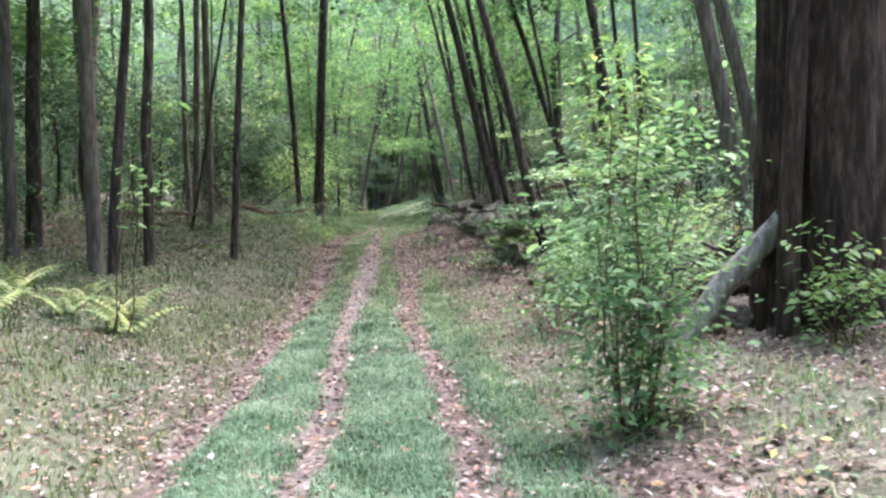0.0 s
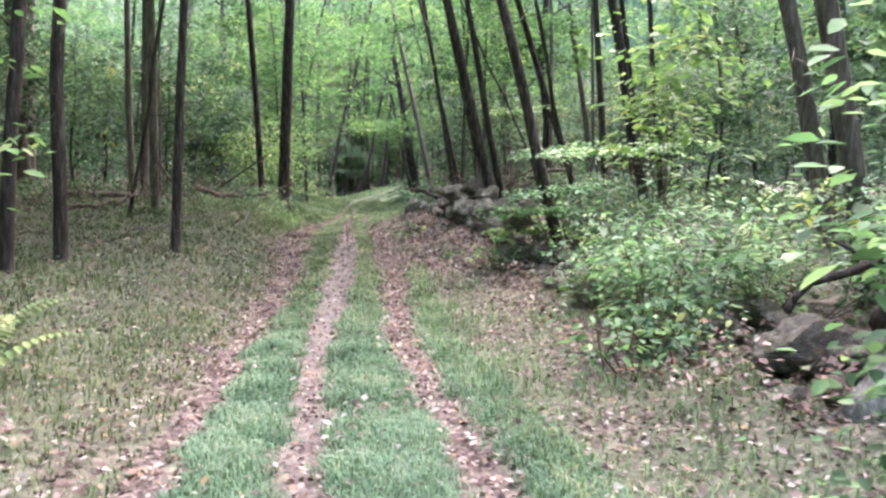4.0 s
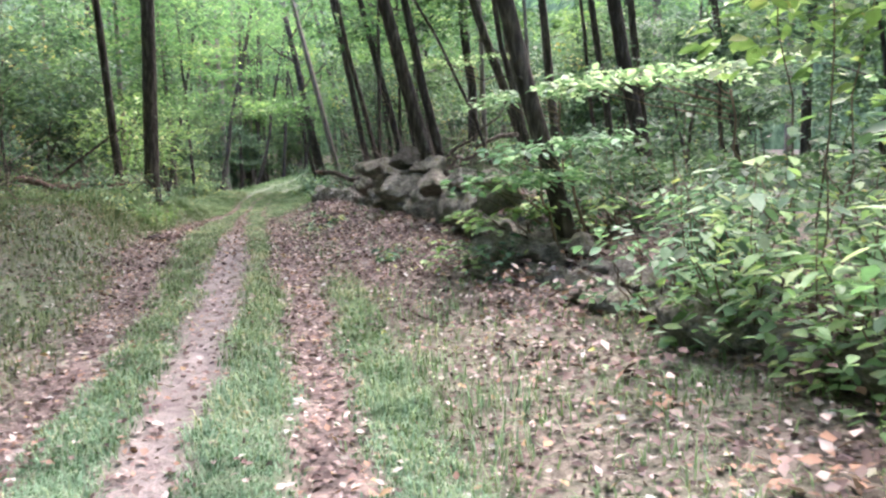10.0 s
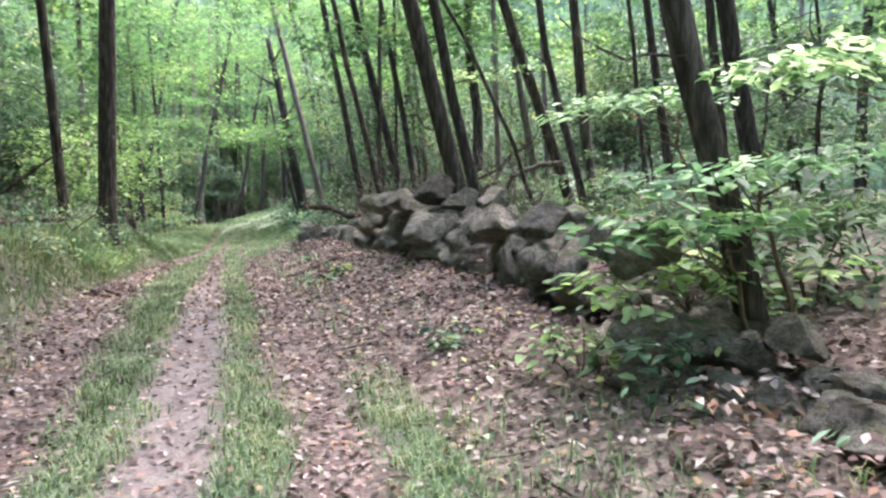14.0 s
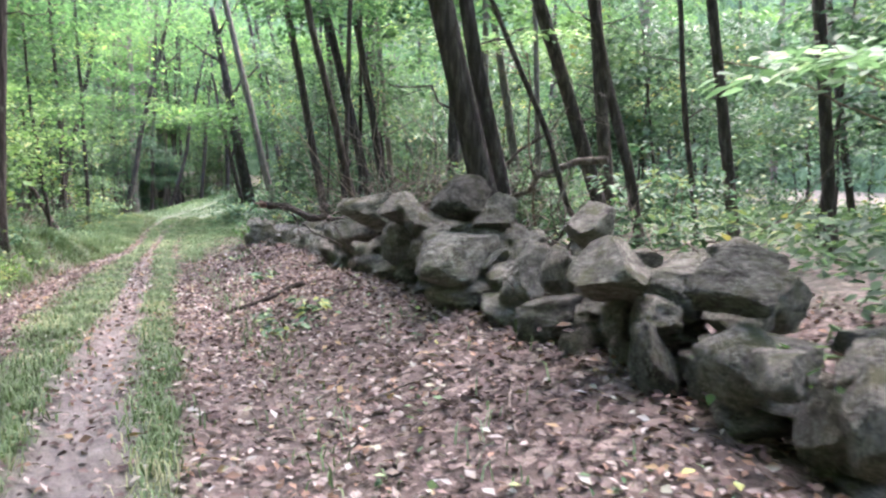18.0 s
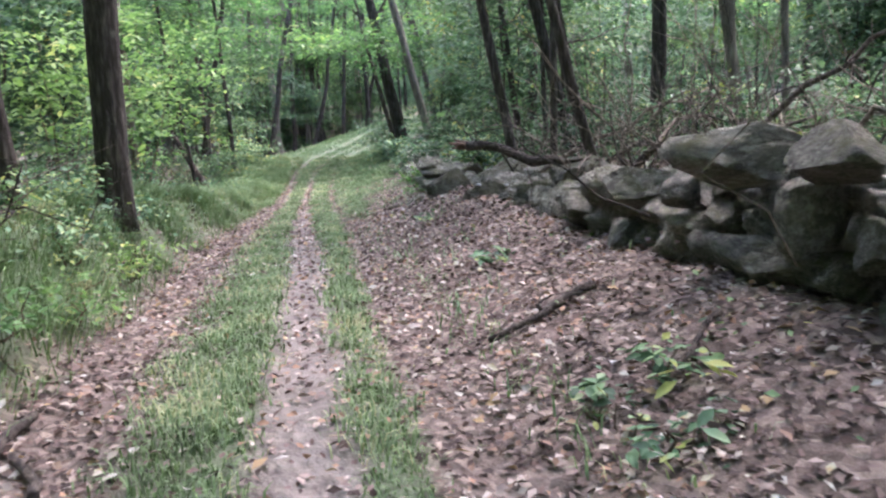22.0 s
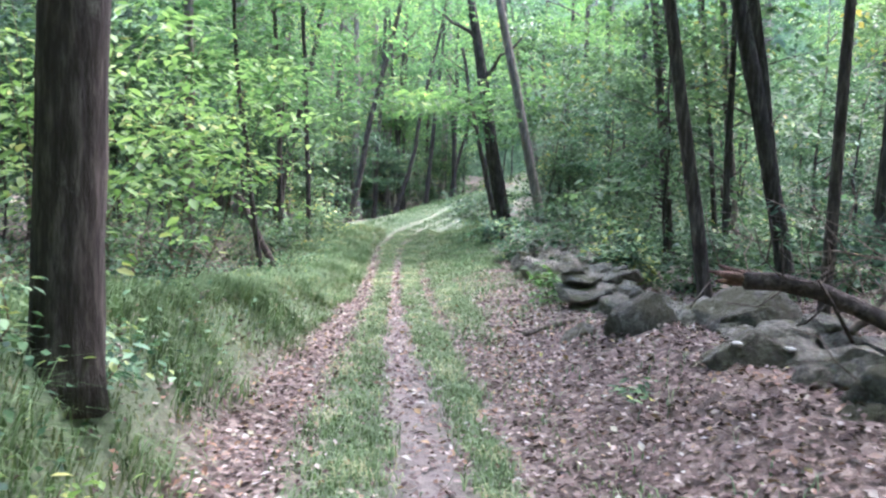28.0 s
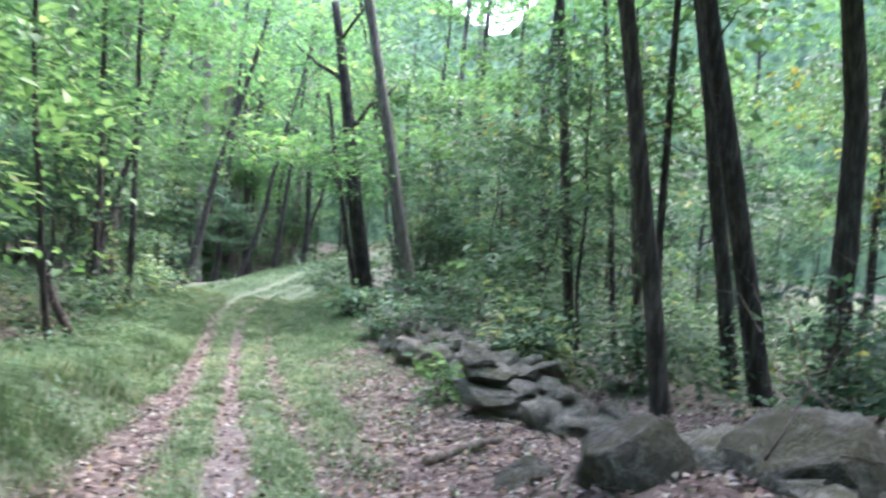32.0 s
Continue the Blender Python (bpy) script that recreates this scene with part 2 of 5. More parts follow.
def rock_material(name, depth=1.0, moss=0.5):
    m, nt, b = material(name, 0.9)
    v = coords(nt)
    info = nt.nodes.new("ShaderNodeObjectInfo")
    shift = nt.nodes.new("ShaderNodeVectorMath")
    shift.operation = 'ADD'
    nt.links.new(v, shift.inputs[0])
    nt.links.new(info.outputs["Location"], shift.inputs[1])
    v = shift.outputs[0]
    mid, fine, blot = noise_tex(nt, v, 2.6, 9, 0.75), noise_tex(nt, v, 9, 6, 0.75), noise_tex(nt, v, 1.5, 7, 0.7)
    col = ramp(nt, mid, [(0.3, (0.035, 0.032, 0.028)), (0.46, (0.11, 0.104, 0.09)), (0.58, (0.19, 0.182, 0.158)), (0.72, (0.34, 0.325, 0.285))])
    lichen = ramp(nt, fine, [(0.53, (0, 0, 0)), (0.6, (0.7, 0.7, 0.7))])
    col = mix(nt, lichen, col, (0.29, 0.305, 0.25))
    geo = nt.nodes.new("ShaderNodeNewGeometry")
    up = nt.nodes.new("ShaderNodeSeparateXYZ")
    nt.links.new(geo.outputs["Normal"], up.inputs[0])
    mossy = math_node(nt, 'MULTIPLY', ramp(nt, blot, [(moss, (0, 0, 0)), (moss + 0.12, (0.85, 0.85, 0.85))]), ramp(nt, up.outputs[2], [(0.1, (0.25, 0.25, 0.25)), (0.7, (1, 1, 1))]))
    pale = ramp(nt, noise_tex(nt, v, 4.2, 8, 0.8), [(0.52, (0, 0, 0)), (0.6, (0.75, 0.75, 0.75))])
    col = mix(nt, pale, col, (0.32, 0.32, 0.265))
    col = mix(nt, mossy, col, (0.1, 0.105, 0.055))
    tone = ramp(nt, info.outputs["Random"], [(0, (0.72 * depth, 0.72 * depth, 0.7 * depth)), (1, (1.2 * depth, 1.18 * depth, 1.12 * depth))])
    nt.links.new(mix(nt, 1.0, col, tone, 'MULTIPLY'), b.inputs["Base Color"])
    bump(nt, b, math_node(nt, 'ADD', mid, math_node(nt, 'MULTIPLY', fine, 0.6)), 1.0, 0.16)
    return m


GROUND, ROCK, ROCK_DARK = ground_material(), rock_material("field_stone", 1.4), rock_material("dark_field_stone", 0.5)
MOSS_ROCK = rock_material("mossy_stone", 1.0, 0.3)
DULL_ROCK = rock_material("brown_field_stone", 0.85, 0.45)


# ---- mesh helpers ----
rng = np.random.default_rng(7)


def mesh_np(name, verts, faces, mats):
    """A mesh from an array of vertices and an array of triangles or quads."""
    verts, faces = np.asarray(verts, np.float32), np.asarray(faces, np.int32)
    k = faces.shape[1]
    me = bpy.data.meshes.new(name)
    me.vertices.add(len(verts))
    me.vertices.foreach_set("co", verts.ravel())
    me.loops.add(faces.size)
    me.loops.foreach_set("vertex_index", faces.ravel())
    me.polygons.add(len(faces))
    me.polygons.foreach_set("loop_start", np.arange(0, faces.size, k, dtype=np.int32))
    me.polygons.foreach_set("loop_total", np.full(len(faces), k, np.int32))
    me.update(calc_edges=True)
    me.materials.append(mats)
    return me


def smooth(me):
    me.polygons.foreach_set("use_smooth", np.ones(len(me.polygons), bool))
    return me


def part_of(name, me, parent, label="", m=None):
    ob = new(name, me)
    ob.parent = parent
    if m is not None:
        ob.matrix_basis = m
    return tagged(ob, label)


def tube(points, radii, sides=9, rough=0.0, seed=0, flare=0.0):
    """A tapered tube of quads along a line of points, with an uneven skin."""
    pts, radii = np.asarray(points, float), np.asarray(radii, float)
    r = np.random.default_rng(seed)
    along = np.gradient(pts, axis=0)
    along /= np.linalg.norm(along, axis=1)[:, None] + 1e-9
    ref = np.array([1.0, 0, 0]) if abs(along[0][0]) < 0.8 else np.array([0, 1.0, 0])
    u = np.cross(along, ref)
    u /= np.linalg.norm(u, axis=1)[:, None]
    w = np.cross(along, u)
    ang = np.linspace(0, 2 * np.pi, sides, endpoint=False)
    lobes = 1 + rough * np.repeat(r.normal(0, 1, (1, sides)), len(pts), 0) * 0.5 + rough * r.normal(0, 0.6, (len(pts), sides))
    if flare:
        h = np.linalg.norm(pts - pts[0], axis=1)[:, None]
        lobes = lobes * (1 + flare * np.exp(-h / (radii[0] * 1.6)) * (1 + 0.45 * np.cos(ang * 4 + seed)))
    ring = radii[:, None] * lobes
    v = pts[:, None] + ring[..., None] * (np.cos(ang)[None, :, None] * u[:, None] + np.sin(ang)[None, :, None] * w[:, None])
    v = v.reshape(-1, 3)
    i, j = np.meshgrid(np.arange(len(pts) - 1), np.arange(sides), indexing="ij")
    a, b = i * sides + j, i * sides + (j + 1) % sides
    q = np.stack([a, b, b + sides, a + sides], -1).reshape(-1, 4)
    caps_at = len(v)
    v = np.vstack([v, pts[0], pts[-1]])
    jj = np.arange(sides)
    last = (len(pts) - 1) * sides
    caps = np.vstack([np.stack([jj * 0 + caps_at, (jj + 1) % sides, jj, jj * 0 + caps_at], -1),
                      np.stack([jj * 0 + caps_at + 1, last + jj, last + (jj + 1) % sides, jj * 0 + caps_at + 1], -1)])
    return v, q, caps


def tubes_mesh(name, parts, mat):
    """Several tubes in one mesh, as triangles."""
    vs, fs, n = [], [], 0
    for v, q, caps in parts:
        fs += [np.vstack([q[:, [0, 1, 2]], q[:, [0, 2, 3]], caps[:, :3]]) + n]
        vs.append(v)
        n += len(v)
    return smooth(mesh_np(name, np.vstack(vs), np.vstack(fs), mat))


def wander(a, b, n, amount, seed):
    """A crooked line from a to b."""
    r = np.random.default_rng(seed)
    t = np.linspace(0, 1, n)[:, None]
    off = np.cumsum(r.normal(0, 1, (n, 3)), 0)
    off = off - off[0] - t * (off[-1] - off[0])
    return np.asarray(a) * (1 - t) + np.asarray(b) * t + off * amount


LEAF_SHAPE = np.array([[0, 0, 0], [-0.26, 0.35, 0.06], [-0.2, 0.72, 0.03], [0, 1, -0.06], [0.2, 0.72, 0.03], [0.26, 0.35, 0.06]])
LEAF_FACES = np.array([[0, 1, 2], [0, 2, 3], [0, 3, 4], [0, 4, 5]])[:, ::-1]
LEAF_SIMPLE = np.array([[0, 0, 0], [-0.3, 0.48, 0.07], [0, 1, -0.04], [0.3, 0.48, 0.07]])
LEAF_SIMPLE_FACES = np.array([[0, 2, 1], [0, 3, 2]])


def leaves(name, centres, heading, tilt, size, mat, simple=False, roll=None):
    """One mesh of many separate leaves: base point, heading (radians), droop (radians) and length of each."""
    shape, faces = (LEAF_SIMPLE, LEAF_SIMPLE_FACES) if simple else (LEAF_SHAPE, LEAF_FACES)
    n = len(centres)
    ch, sh, ct, st = np.cos(heading), np.sin(heading), np.cos(tilt), np.sin(tilt)
    fwd = np.stack([ch * ct, sh * ct, -st], -1)
    side = np.stack([-sh, ch, np.zeros(n)], -1)
    if roll is not None:
        up = np.cross(fwd, side)
        side = side * np.cos(roll)[:, None] + up * np.sin(roll)[:, None]
    up = np.cross(fwd, side)
    local = shape[None] * np.asarray(size)[:, None, None]
    v = centres[:, None] + local[..., :1] * side[:, None] + local[..., 1:2] * fwd[:, None] + local[..., 2:] * up[:, None]
    f = faces[None] + (np.arange(n) * len(shape))[:, None, None]
    return mesh_np(name, v.reshape(-1, 3), f.reshape(-1, 3), mat)


def sprays(n_sprays, per, place, spread, size, seed, flat=0.25):
    """Leaf places in flat sprays, as on beech and maple twigs. place(r, n) gives the spray centres."""
    r = np.random.default_rng(seed)
    c = place(r, n_sprays)
    head = r.uniform(0, 2 * np.pi, n_sprays)
    k = n_sprays * per
    d = r.uniform(-1, 1, (n_sprays, per))
    side = r.normal(0, 0.4, (n_sprays, per))
    x = c[:, None, 0] + spread * (d * np.cos(head)[:, None] - side * np.sin(head)[:, None])
    y = c[:, None, 1] + spread * (d * np.sin(head)[:, None] + side * np.cos(head)[:, None])
    z = c[:, None, 2] + spread * flat * r.normal(0, 1, (n_sprays, per)) - 0.25 * spread * d ** 2
    pts = np.stack([x, y, z], -1).reshape(-1, 3)
    heading = (head[:, None] + np.where(side > 0, 1, -1) * r.uniform(0.4, 1.6, (n_sprays, per))).ravel()
    return pts, heading, r.uniform(-0.15, 0.65, k), size * r.uniform(0.65, 1.25, k), r.normal(0, 0.3, k)


# ---- the lie of the land ----
def step(a, b, x):
    t = np.clip((np.asarray(x, float) - a) / (b - a), 0, 1)
    return t * t * (3 - 2 * t)


# wheel ruts: left, middle and right line, x along y
RUT_Y = [-30, 0, 7, 12, 17, 21, 26, 32, 36, 41, 47, 53, 58, 65, 78, 95, 130]
RUT_L = [-1.3, -1.28, -1.3, -1.48, -1.37, -1.6, -1.78, -1.85, -1.65, -1.38, -1.32, -1.2, -0.5, 1.1, 3.5, 8.0, 20]
RUT_C = [-0.5, -0.5, -0.5, -0.7, -0.56, -0.55, -0.63, -0.68, -0.78, -0.8, -0.68, -0.5, 0.3, 1.9, 4.3, 9.0, 21]
RUT_R = [0.5, 0.5, 0.45, 0.18, 0.3, 0.32, 0.1, 0.0, -0.02, -0.1, -0.06, 0.2, 1.0, 2.6, 5.1, 10.0, 22]
WALL_Y = [3, 8, 12, 15, 18, 21, 24, 28, 32, 36, 40, 45, 50, 56]
WALL_X = [3.4, 3.1, 2.8, 2.55, 2.4, 2.35, 2.3, 2.3, 2.3, 2.4, 2.5, 2.6, 3.0, 4.0]


def rut(kind, y):
    return np.interp(y, RUT_Y, {"L": RUT_L, "C": RUT_C, "R": RUT_R}[kind])


def wall_x(y):
    return np.interp(y, WALL_Y, WALL_X)


def ripple(x, y):
    return (0.5 * np.sin(1.7 * x + 0.6 * y + 1.0) * np.sin(0.9 * y - 0.7 * x) + 0.3 * np.sin(3.9 * x - 2.3 * y) + 0.25 * np.sin(2.1 * x + 5.3 * y + 2))


def land(x, y):
    """Height of the ground."""
    x, y = np.asarray(x, float), np.asarray(y, float)
    base = np.interp(y, [-60, 0, 5, 12.5, 15, 21, 24.5, 33.4, 36.4, 47, 53.5, 58, 65, 78, 95, 125, 200, 400], [0.3, 0.22, 0.2, -0.1, -0.05, 0.24, 0.22, -0.04, -0.1, -0.22, 0.0, 0.3, 0.6, 1.3, 2.2, 4.5, 14, 30])
    dl = rut("L", y) - x
    bank = np.interp(y, [-20, 5, 14, 18, 24, 28, 31, 36, 43, 52, 60], [0.3, 0.35, 0.5, 0.5, 0.72, 0.88, 0.92, 0.6, 0.15, 0.25, 0.0])
    z = base + bank * step(0.35, np.interp(y, [10, 18, 24], [2.6, 1.9, 1.1]), dl)
    z = z - np.interp(y, [56, 75, 95, 130], [0, 1.2, 3.0, 1.0]) * step(0.3, 6.0, dl)
    z = z + 0.02 * np.clip(dl - 3, 0, 60)
    dr = x - rut("R", y)
    z = z + np.interp(y, [5, 9, 16, 19, 28, 31, 34, 37, 46, 54, 90], [0.35, 0.2, 0.2, 0.36, 0.4, 0.6, 0.6, 0.25, 0.2, 0.55, 0.2]) * step(np.interp(y, [14, 19, 36, 40], [0.4, 0.2, 0.2, 0.4]), np.interp(y, [14, 19, 35, 38], [2.4, 1.9, 1.9, 2.4]), dr)
    z = z + 0.3 * step(2.2, 4.2, dr) + 0.012 * np.clip(dr - 5, 0, 60)
    near = np.abs(x + 0.4) < 40
    z = z + np.where(near, 0.05 * ripple(x, y) * step(0.2, 1.5, np.abs(x + 0.4) - 1.0), 0.0)
    for k, w, d in (("L", 0.2, 0.05), ("C", 0.16, 0.035), ("R", 0.2, 0.05)):
        z = z - d * np.exp(-((x - rut(k, y)) / w) ** 2)
    return z


def cover(x, y):
    """Share of turf and of bare earth at a place; the rest is leaf litter."""
    x = x + 0.08 * ripple(x * 1.9 + 5, y * 1.5) + 0.035 * ripple(x * 5.0, y * 4.1 + 2)
    dl, dr = rut("L", y) - x, x - rut("R", y)
    worn = np.exp(-((x - rut("C", y)) / np.interp(y, [0, 9, 14, 18, 34, 42], [0.1, 0.13, 0.22, 0.26, 0.24, 0.15])) ** 4)
    side_l = np.exp(-((x - rut("L", y) + np.interp(y, [14, 20, 33, 40], [0, 0.08, 0.08, 0.0])) / np.interp(y, [0, 12, 17, 21, 34, 38, 43], [0.14, 0.18, 0.28, 0.48, 0.48, 0.3, 0.17])) ** 4)
    side_r = np.exp(-((x - rut("R", y)) / np.interp(y, [0, 12, 18, 26, 31], [0.17, 0.2, 0.28, 0.24, 0.13])) ** 4)
    turf = np.interp(y, [0, 13, 19, 30, 38], [0.98, 0.95, 0.85, 0.85, 0.98]) * np.ones_like(x)
    patch = 0.5 + 0.5 * ripple(x * 0.8, y * 0.6)
    right = step(0.3, 0.8, dr)
    open_right = np.interp(y, [0, 10, 14, 17, 35, 42, 53], [0.55, 0.6, 0.45, 0.06, 0.08, 0.4, 0.7])
    turf = np.where(dr > 0.15, turf * (1 - right) + right * open_right * np.clip(patch * 1.6, 0, 1), turf)
    turf = np.where(dr > 2.4, turf * 0.35, turf)
    turf = np.where(dr > 3.6, 0.08 + 0.3 * np.clip(patch, 0, 1) + 0.45 * step(5, 9, dr), turf)
    left = np.interp(dl, [0.2, 0.7, 4.2, 6.5, 12], [0.5, 0.85, 0.7, 0.35, 0.4]) * np.clip(0.45 + patch * 0.9, 0, 1) * np.interp(y, [0, 19, 26], [0.85, 0.8, 1])
    left = left + (0.95 - left) * step(20, 27, y) * (1 - step(1.5, 2.6, dl))
    left = left * (1 - 0.7 * step(24, 30, y) * step(1.9, 3.0, dl))
    turf = np.where(dl > 0.2, left, turf)
    turf = np.where((y > 53) & ((dl > 6) | (dr > 2.5)), 0.3, turf)
    turf = np.where(y > 46, np.maximum(turf, np.where((dl < 4) & (dr < 2), 0.85, turf)), turf)
    turf = np.where((y > 98) & ((dl > 1.0) | (dr > 1.5)), 0.12, turf)
    lost = step(16.5, 19, y) * (1 - step(35, 40, y)) * step(0, 0.14, x - rut("C", y) - np.interp(y, [17, 25, 30, 36], [0.36, 0.46, 0.56, 0.7])) * (x < rut("R", y) + 2.3)
    turf = turf * (1 - 0.93 * lost)
    bare = np.clip(worn * np.interp(y, [0, 8, 13, 34, 41], [0.25, 0.5, 0.85, 0.7, 0.35]) + 0.12 * (side_l + side_r), 0, 1)
    bare = bare * np.interp(y, [44, 52], [1, 0])
    turf = turf * (1 - np.clip(side_l + side_r * np.interp(y, [0, 19, 32, 44], [1, 1, 0.85, 0.8]) + worn, 0, 1) * np.interp(y, [47, 56], [1, 0.35]))
    return turf, bare


def sheet_axis(lo, hi, fine_lo, fine_hi, fine, coarse):
    a = list(np.arange(fine_lo, fine_hi, fine))
    s, x = fine, fine_hi
    while x < hi:
        a.append(x)
        s = min(s * 1.25, coarse)
        x += s
    s, x = fine, fine_lo
    b = []
    while x > lo:
        s = min(s * 1.25, coarse)
        x -= s
        b.append(x)
    return np.array(b[::-1] + a)


gx, gy = sheet_axis(-700, 700, -6.5, 6.5, 0.1, 60), sheet_axis(-300, 900, 0, 52, 0.16, 60)
GX, GY = np.meshgrid(gx, gy)
GZ = land(GX, GY) + 0.012 * rng.normal(0, 1, GX.shape) * (np.abs(GX) < 6.5)
ii, jj = np.meshgrid(np.arange(len(gy) - 1), np.arange(len(gx) - 1), indexing="ij")
a0 = ii * len(gx) + jj
quads = np.stack([a0, a0 + 1, a0 + 1 + len(gx), a0 + len(gx)], -1).reshape(-1, 4)
ground_me = smooth(mesh_np("ground", np.stack([GX, GY, GZ], -1).reshape(-1, 3), quads, GROUND))
tf, br = cover(GX, GY)
col_attr = ground_me.color_attributes.new("cover", 'FLOAT_COLOR', 'POINT')
col_attr.data.foreach_set("color", np.stack([tf, br, 0 * tf, 0 * tf + 1], -1).astype(np.float32).ravel())
tagged(new("ground", ground_me), "forest floor with leaf litter, grassy strips and worn wheel ruts", "ground", kind="structure")


# ---- trees ----
def crown_mesh(seed, n_sprays, per, rx, rz, spread, size, mat, hollow=0.35, flat=0.13):
    def place(r, n):
        d = r.normal(0, 1, (n, 3))
        d /= np.linalg.norm(d, axis=1)[:, None]
        d *= (hollow + (1 - hollow) * r.uniform(0, 1, (n, 1)) ** 0.6)
        d *= 1 + 0.35 * np.sin(d[:, :1] * 5 + seed) * np.cos(d[:, 1:2] * 4 - seed)
        d = d * [rx, rx, rz]
        bough = d[r.integers(0, max(n // 5, 3), n)]
        return bough + r.normal(0, 1, (n, 3)) * [spread * 0.75, spread * 0.75, spread * 0.2]
    p, h, t, s, ro = sprays(n_sprays, per, place, spread, size, seed, flat)
    return leaves("crown", p, h, t, s, mat, True, ro)


CROWNS = [crown_mesh(10 + k, 60, 36, 3.0, 2.5, 0.95, 0.21, LEAF_CANOPY, flat=0.1) for k in range(4)]
THIN = [crown_mesh(60 + k, 30, 28, 2.6, 2.2, 0.9, 0.2, LEAF_CANOPY, flat=0.1) for k in range(3)]
UNDER = [crown_mesh(30 + k, 60, 36, 1.8, 2.3, 0.66, 0.15, LEAF_UNDER, 0.1, 0.09) for k in range(6)]


def trunk_line(x, y, height, lean, bend, seed, n=12):
    z = float(land(x, y)) - 0.12
    return wander((0, 0, z), (lean[0], lean[1], z + height), n, bend, seed) + np.array([x, y, 0])


def tree(kind, label, x, y, r, height=15.0, lean=(0, 0), bend=0.05, mat=None, seed=0, crown=None, limbs=3, crown_z=0.8,
         crown_scale=1.0, sides=12, flare=0.3, first_limb=0.45, taper=0.45, group="", limb_list=(), low_crown=None, thin=False, rough=0.05):
    """A tree: tapered trunk, limbs and a crown of leaf sprays."""
    r_seed = np.random.default_rng(seed + 1000)
    mat = mat or BARK_DARK
    line = trunk_line(x, y, height, lean, bend, seed)
    foot = Vector(line[0])
    t = np.linspace(0, 1, len(line))
    fine = np.linspace(0, 1, 30) ** 1.35
    line = np.stack([np.interp(fine, t, line[:, k]) for k in range(3)], -1)
    thing = tagged(new(kind), label, "tree", group)
    thing.location = foot
    rel = line - np.array(foot)
    radii = r * (1 - (1 - taper) * fine)
    part_of("trunk", tubes_mesh("trunk", [tube(rel, radii, sides, rough, seed, flare)], mat), thing)
    ends = []
    for k in range(limbs):
        f = first_limb + (0.95 - first_limb) * (k + 0.5) / max(limbs, 1)
        p = np.array([np.interp(f, fine, rel[:, c]) for c in range(3)])
        a = r_seed.uniform(0, 2 * math.pi)
        reach = height * r_seed.uniform(0.12, 0.22)
        q = p + np.array([math.cos(a) * reach, math.sin(a) * reach, reach * r_seed.uniform(0.4, 1.0)])
        rr = r * (1 - (1 - taper) * f) * 0.45
        part_of("limb", tubes_mesh("limb", [tube(wander(p, q, 7, 0.06, seed * 7 + k), np.linspace(rr, rr * 0.3, 7), 7, 0.05, k)], mat), thing)
        ends.append(q)
    for k, (f, dx, dy, dz, rr) in enumerate(limb_list):
        p = np.array([np.interp(f, fine, rel[:, c]) for c in range(3)])
        q = p + np.array([dx, dy, dz])
        part_of("limb", tubes_mesh("limb", [tube(wander(p, q, 8, 0.05, seed * 9 + k), np.linspace(rr, rr * 0.35, 8), 7, 0.06, k)], mat), thing)
    if low_crown is not None:
        at = np.array([np.interp(low_crown, fine, rel[:, c]) for c in range(3)])
        part_of("crown", (THIN if thin else CROWNS)[(crown + 1) % 3], thing, m=Matrix.Translation(at) @ Matrix.Rotation(seed, 4, 'Z') @ Matrix.Diagonal((1.0, 1.0, 0.95, 1)))
    if crown is not None:
        top = rel[-1]
        m = Matrix.Translation((top[0], top[1], rel[0][2] + height * crown_z)) @ Matrix.Rotation(r_seed.uniform(0, 6.28), 4, 'Z') @ Matrix.Diagonal((crown_scale, crown_scale, crown_scale * r_seed.uniform(0.8, 1.15), 1))
        part_of("crown", THIN[crown % 3] if thin else CROWNS[crown % 4], thing, m=m)
    return thing


def trunk_tree(x, y, r, height, lean, bend, bark_kind, label, n):
    """A tree along the track; lean is the shift to the right for each metre of height."""
    far = y > 33
    tree("tree", label, x, y, r * 0.8, height, (lean * height, 0.0), bend * 0.5, bark_kind, seed=n + 1, crown=n, limbs=3, first_limb=0.5, crown_scale=0.9 + 0.25 * (n % 3), group="trees along the track",
         low_crown=(0.5 + 0.06 * (n % 4)) if far else None, thin=x > -3.5 and not (18 < y < 36 and x < 4.5),
         limb_list=[(0.12 + 0.09 * k + 0.02 * (n % 5), 0.9 * math.cos(n * 2.4 + k * 2), 0.9 * math.sin(n * 2.4 + k * 2), 0.25 + 0.1 * k, 0.014) for k in range(1 + n % 3)])
    FEET.append((x, y))


FEET = []
trunk_tree(-4.77, 13.86, 0.153, 15, -0.021, 0.03, BARK_GREY, "straight grey-brown tree at the edge of the wood", 0)
trunk_tree(-4.41, 13.52, 0.106, 13, 0.079, 0.06, BARK_DARK, "slim leaning tree close to a grey one", 1)
trunk_tree(-4.19, 14.73, 0.115, 14, 0.014, 0.04, BARK_DARK, "slim dark tree at the edge of the grass", 2)
trunk_tree(-3.06, 16.29, 0.092, 13, 0.043, 0.03, BARK_DARK, "slim straight dark tree on the grassy bank", 3)
trunk_tree(-7.25, 17.5, 0.192, 15, 0.013, 0.04, BARK_DARK, "thick dark tree inside the wood", 4)
trunk_tree(-6.79, 15.5, 0.15, 15, -0.016, 0.03, BARK_GREY, "grey-brown tree at the edge of the wood", 5)
trunk_tree(-4.73, 22.3, 0.132, 16, -0.024, 0.04, BARK_GREY, "grey tree with a scarred trunk above dead branches", 6)
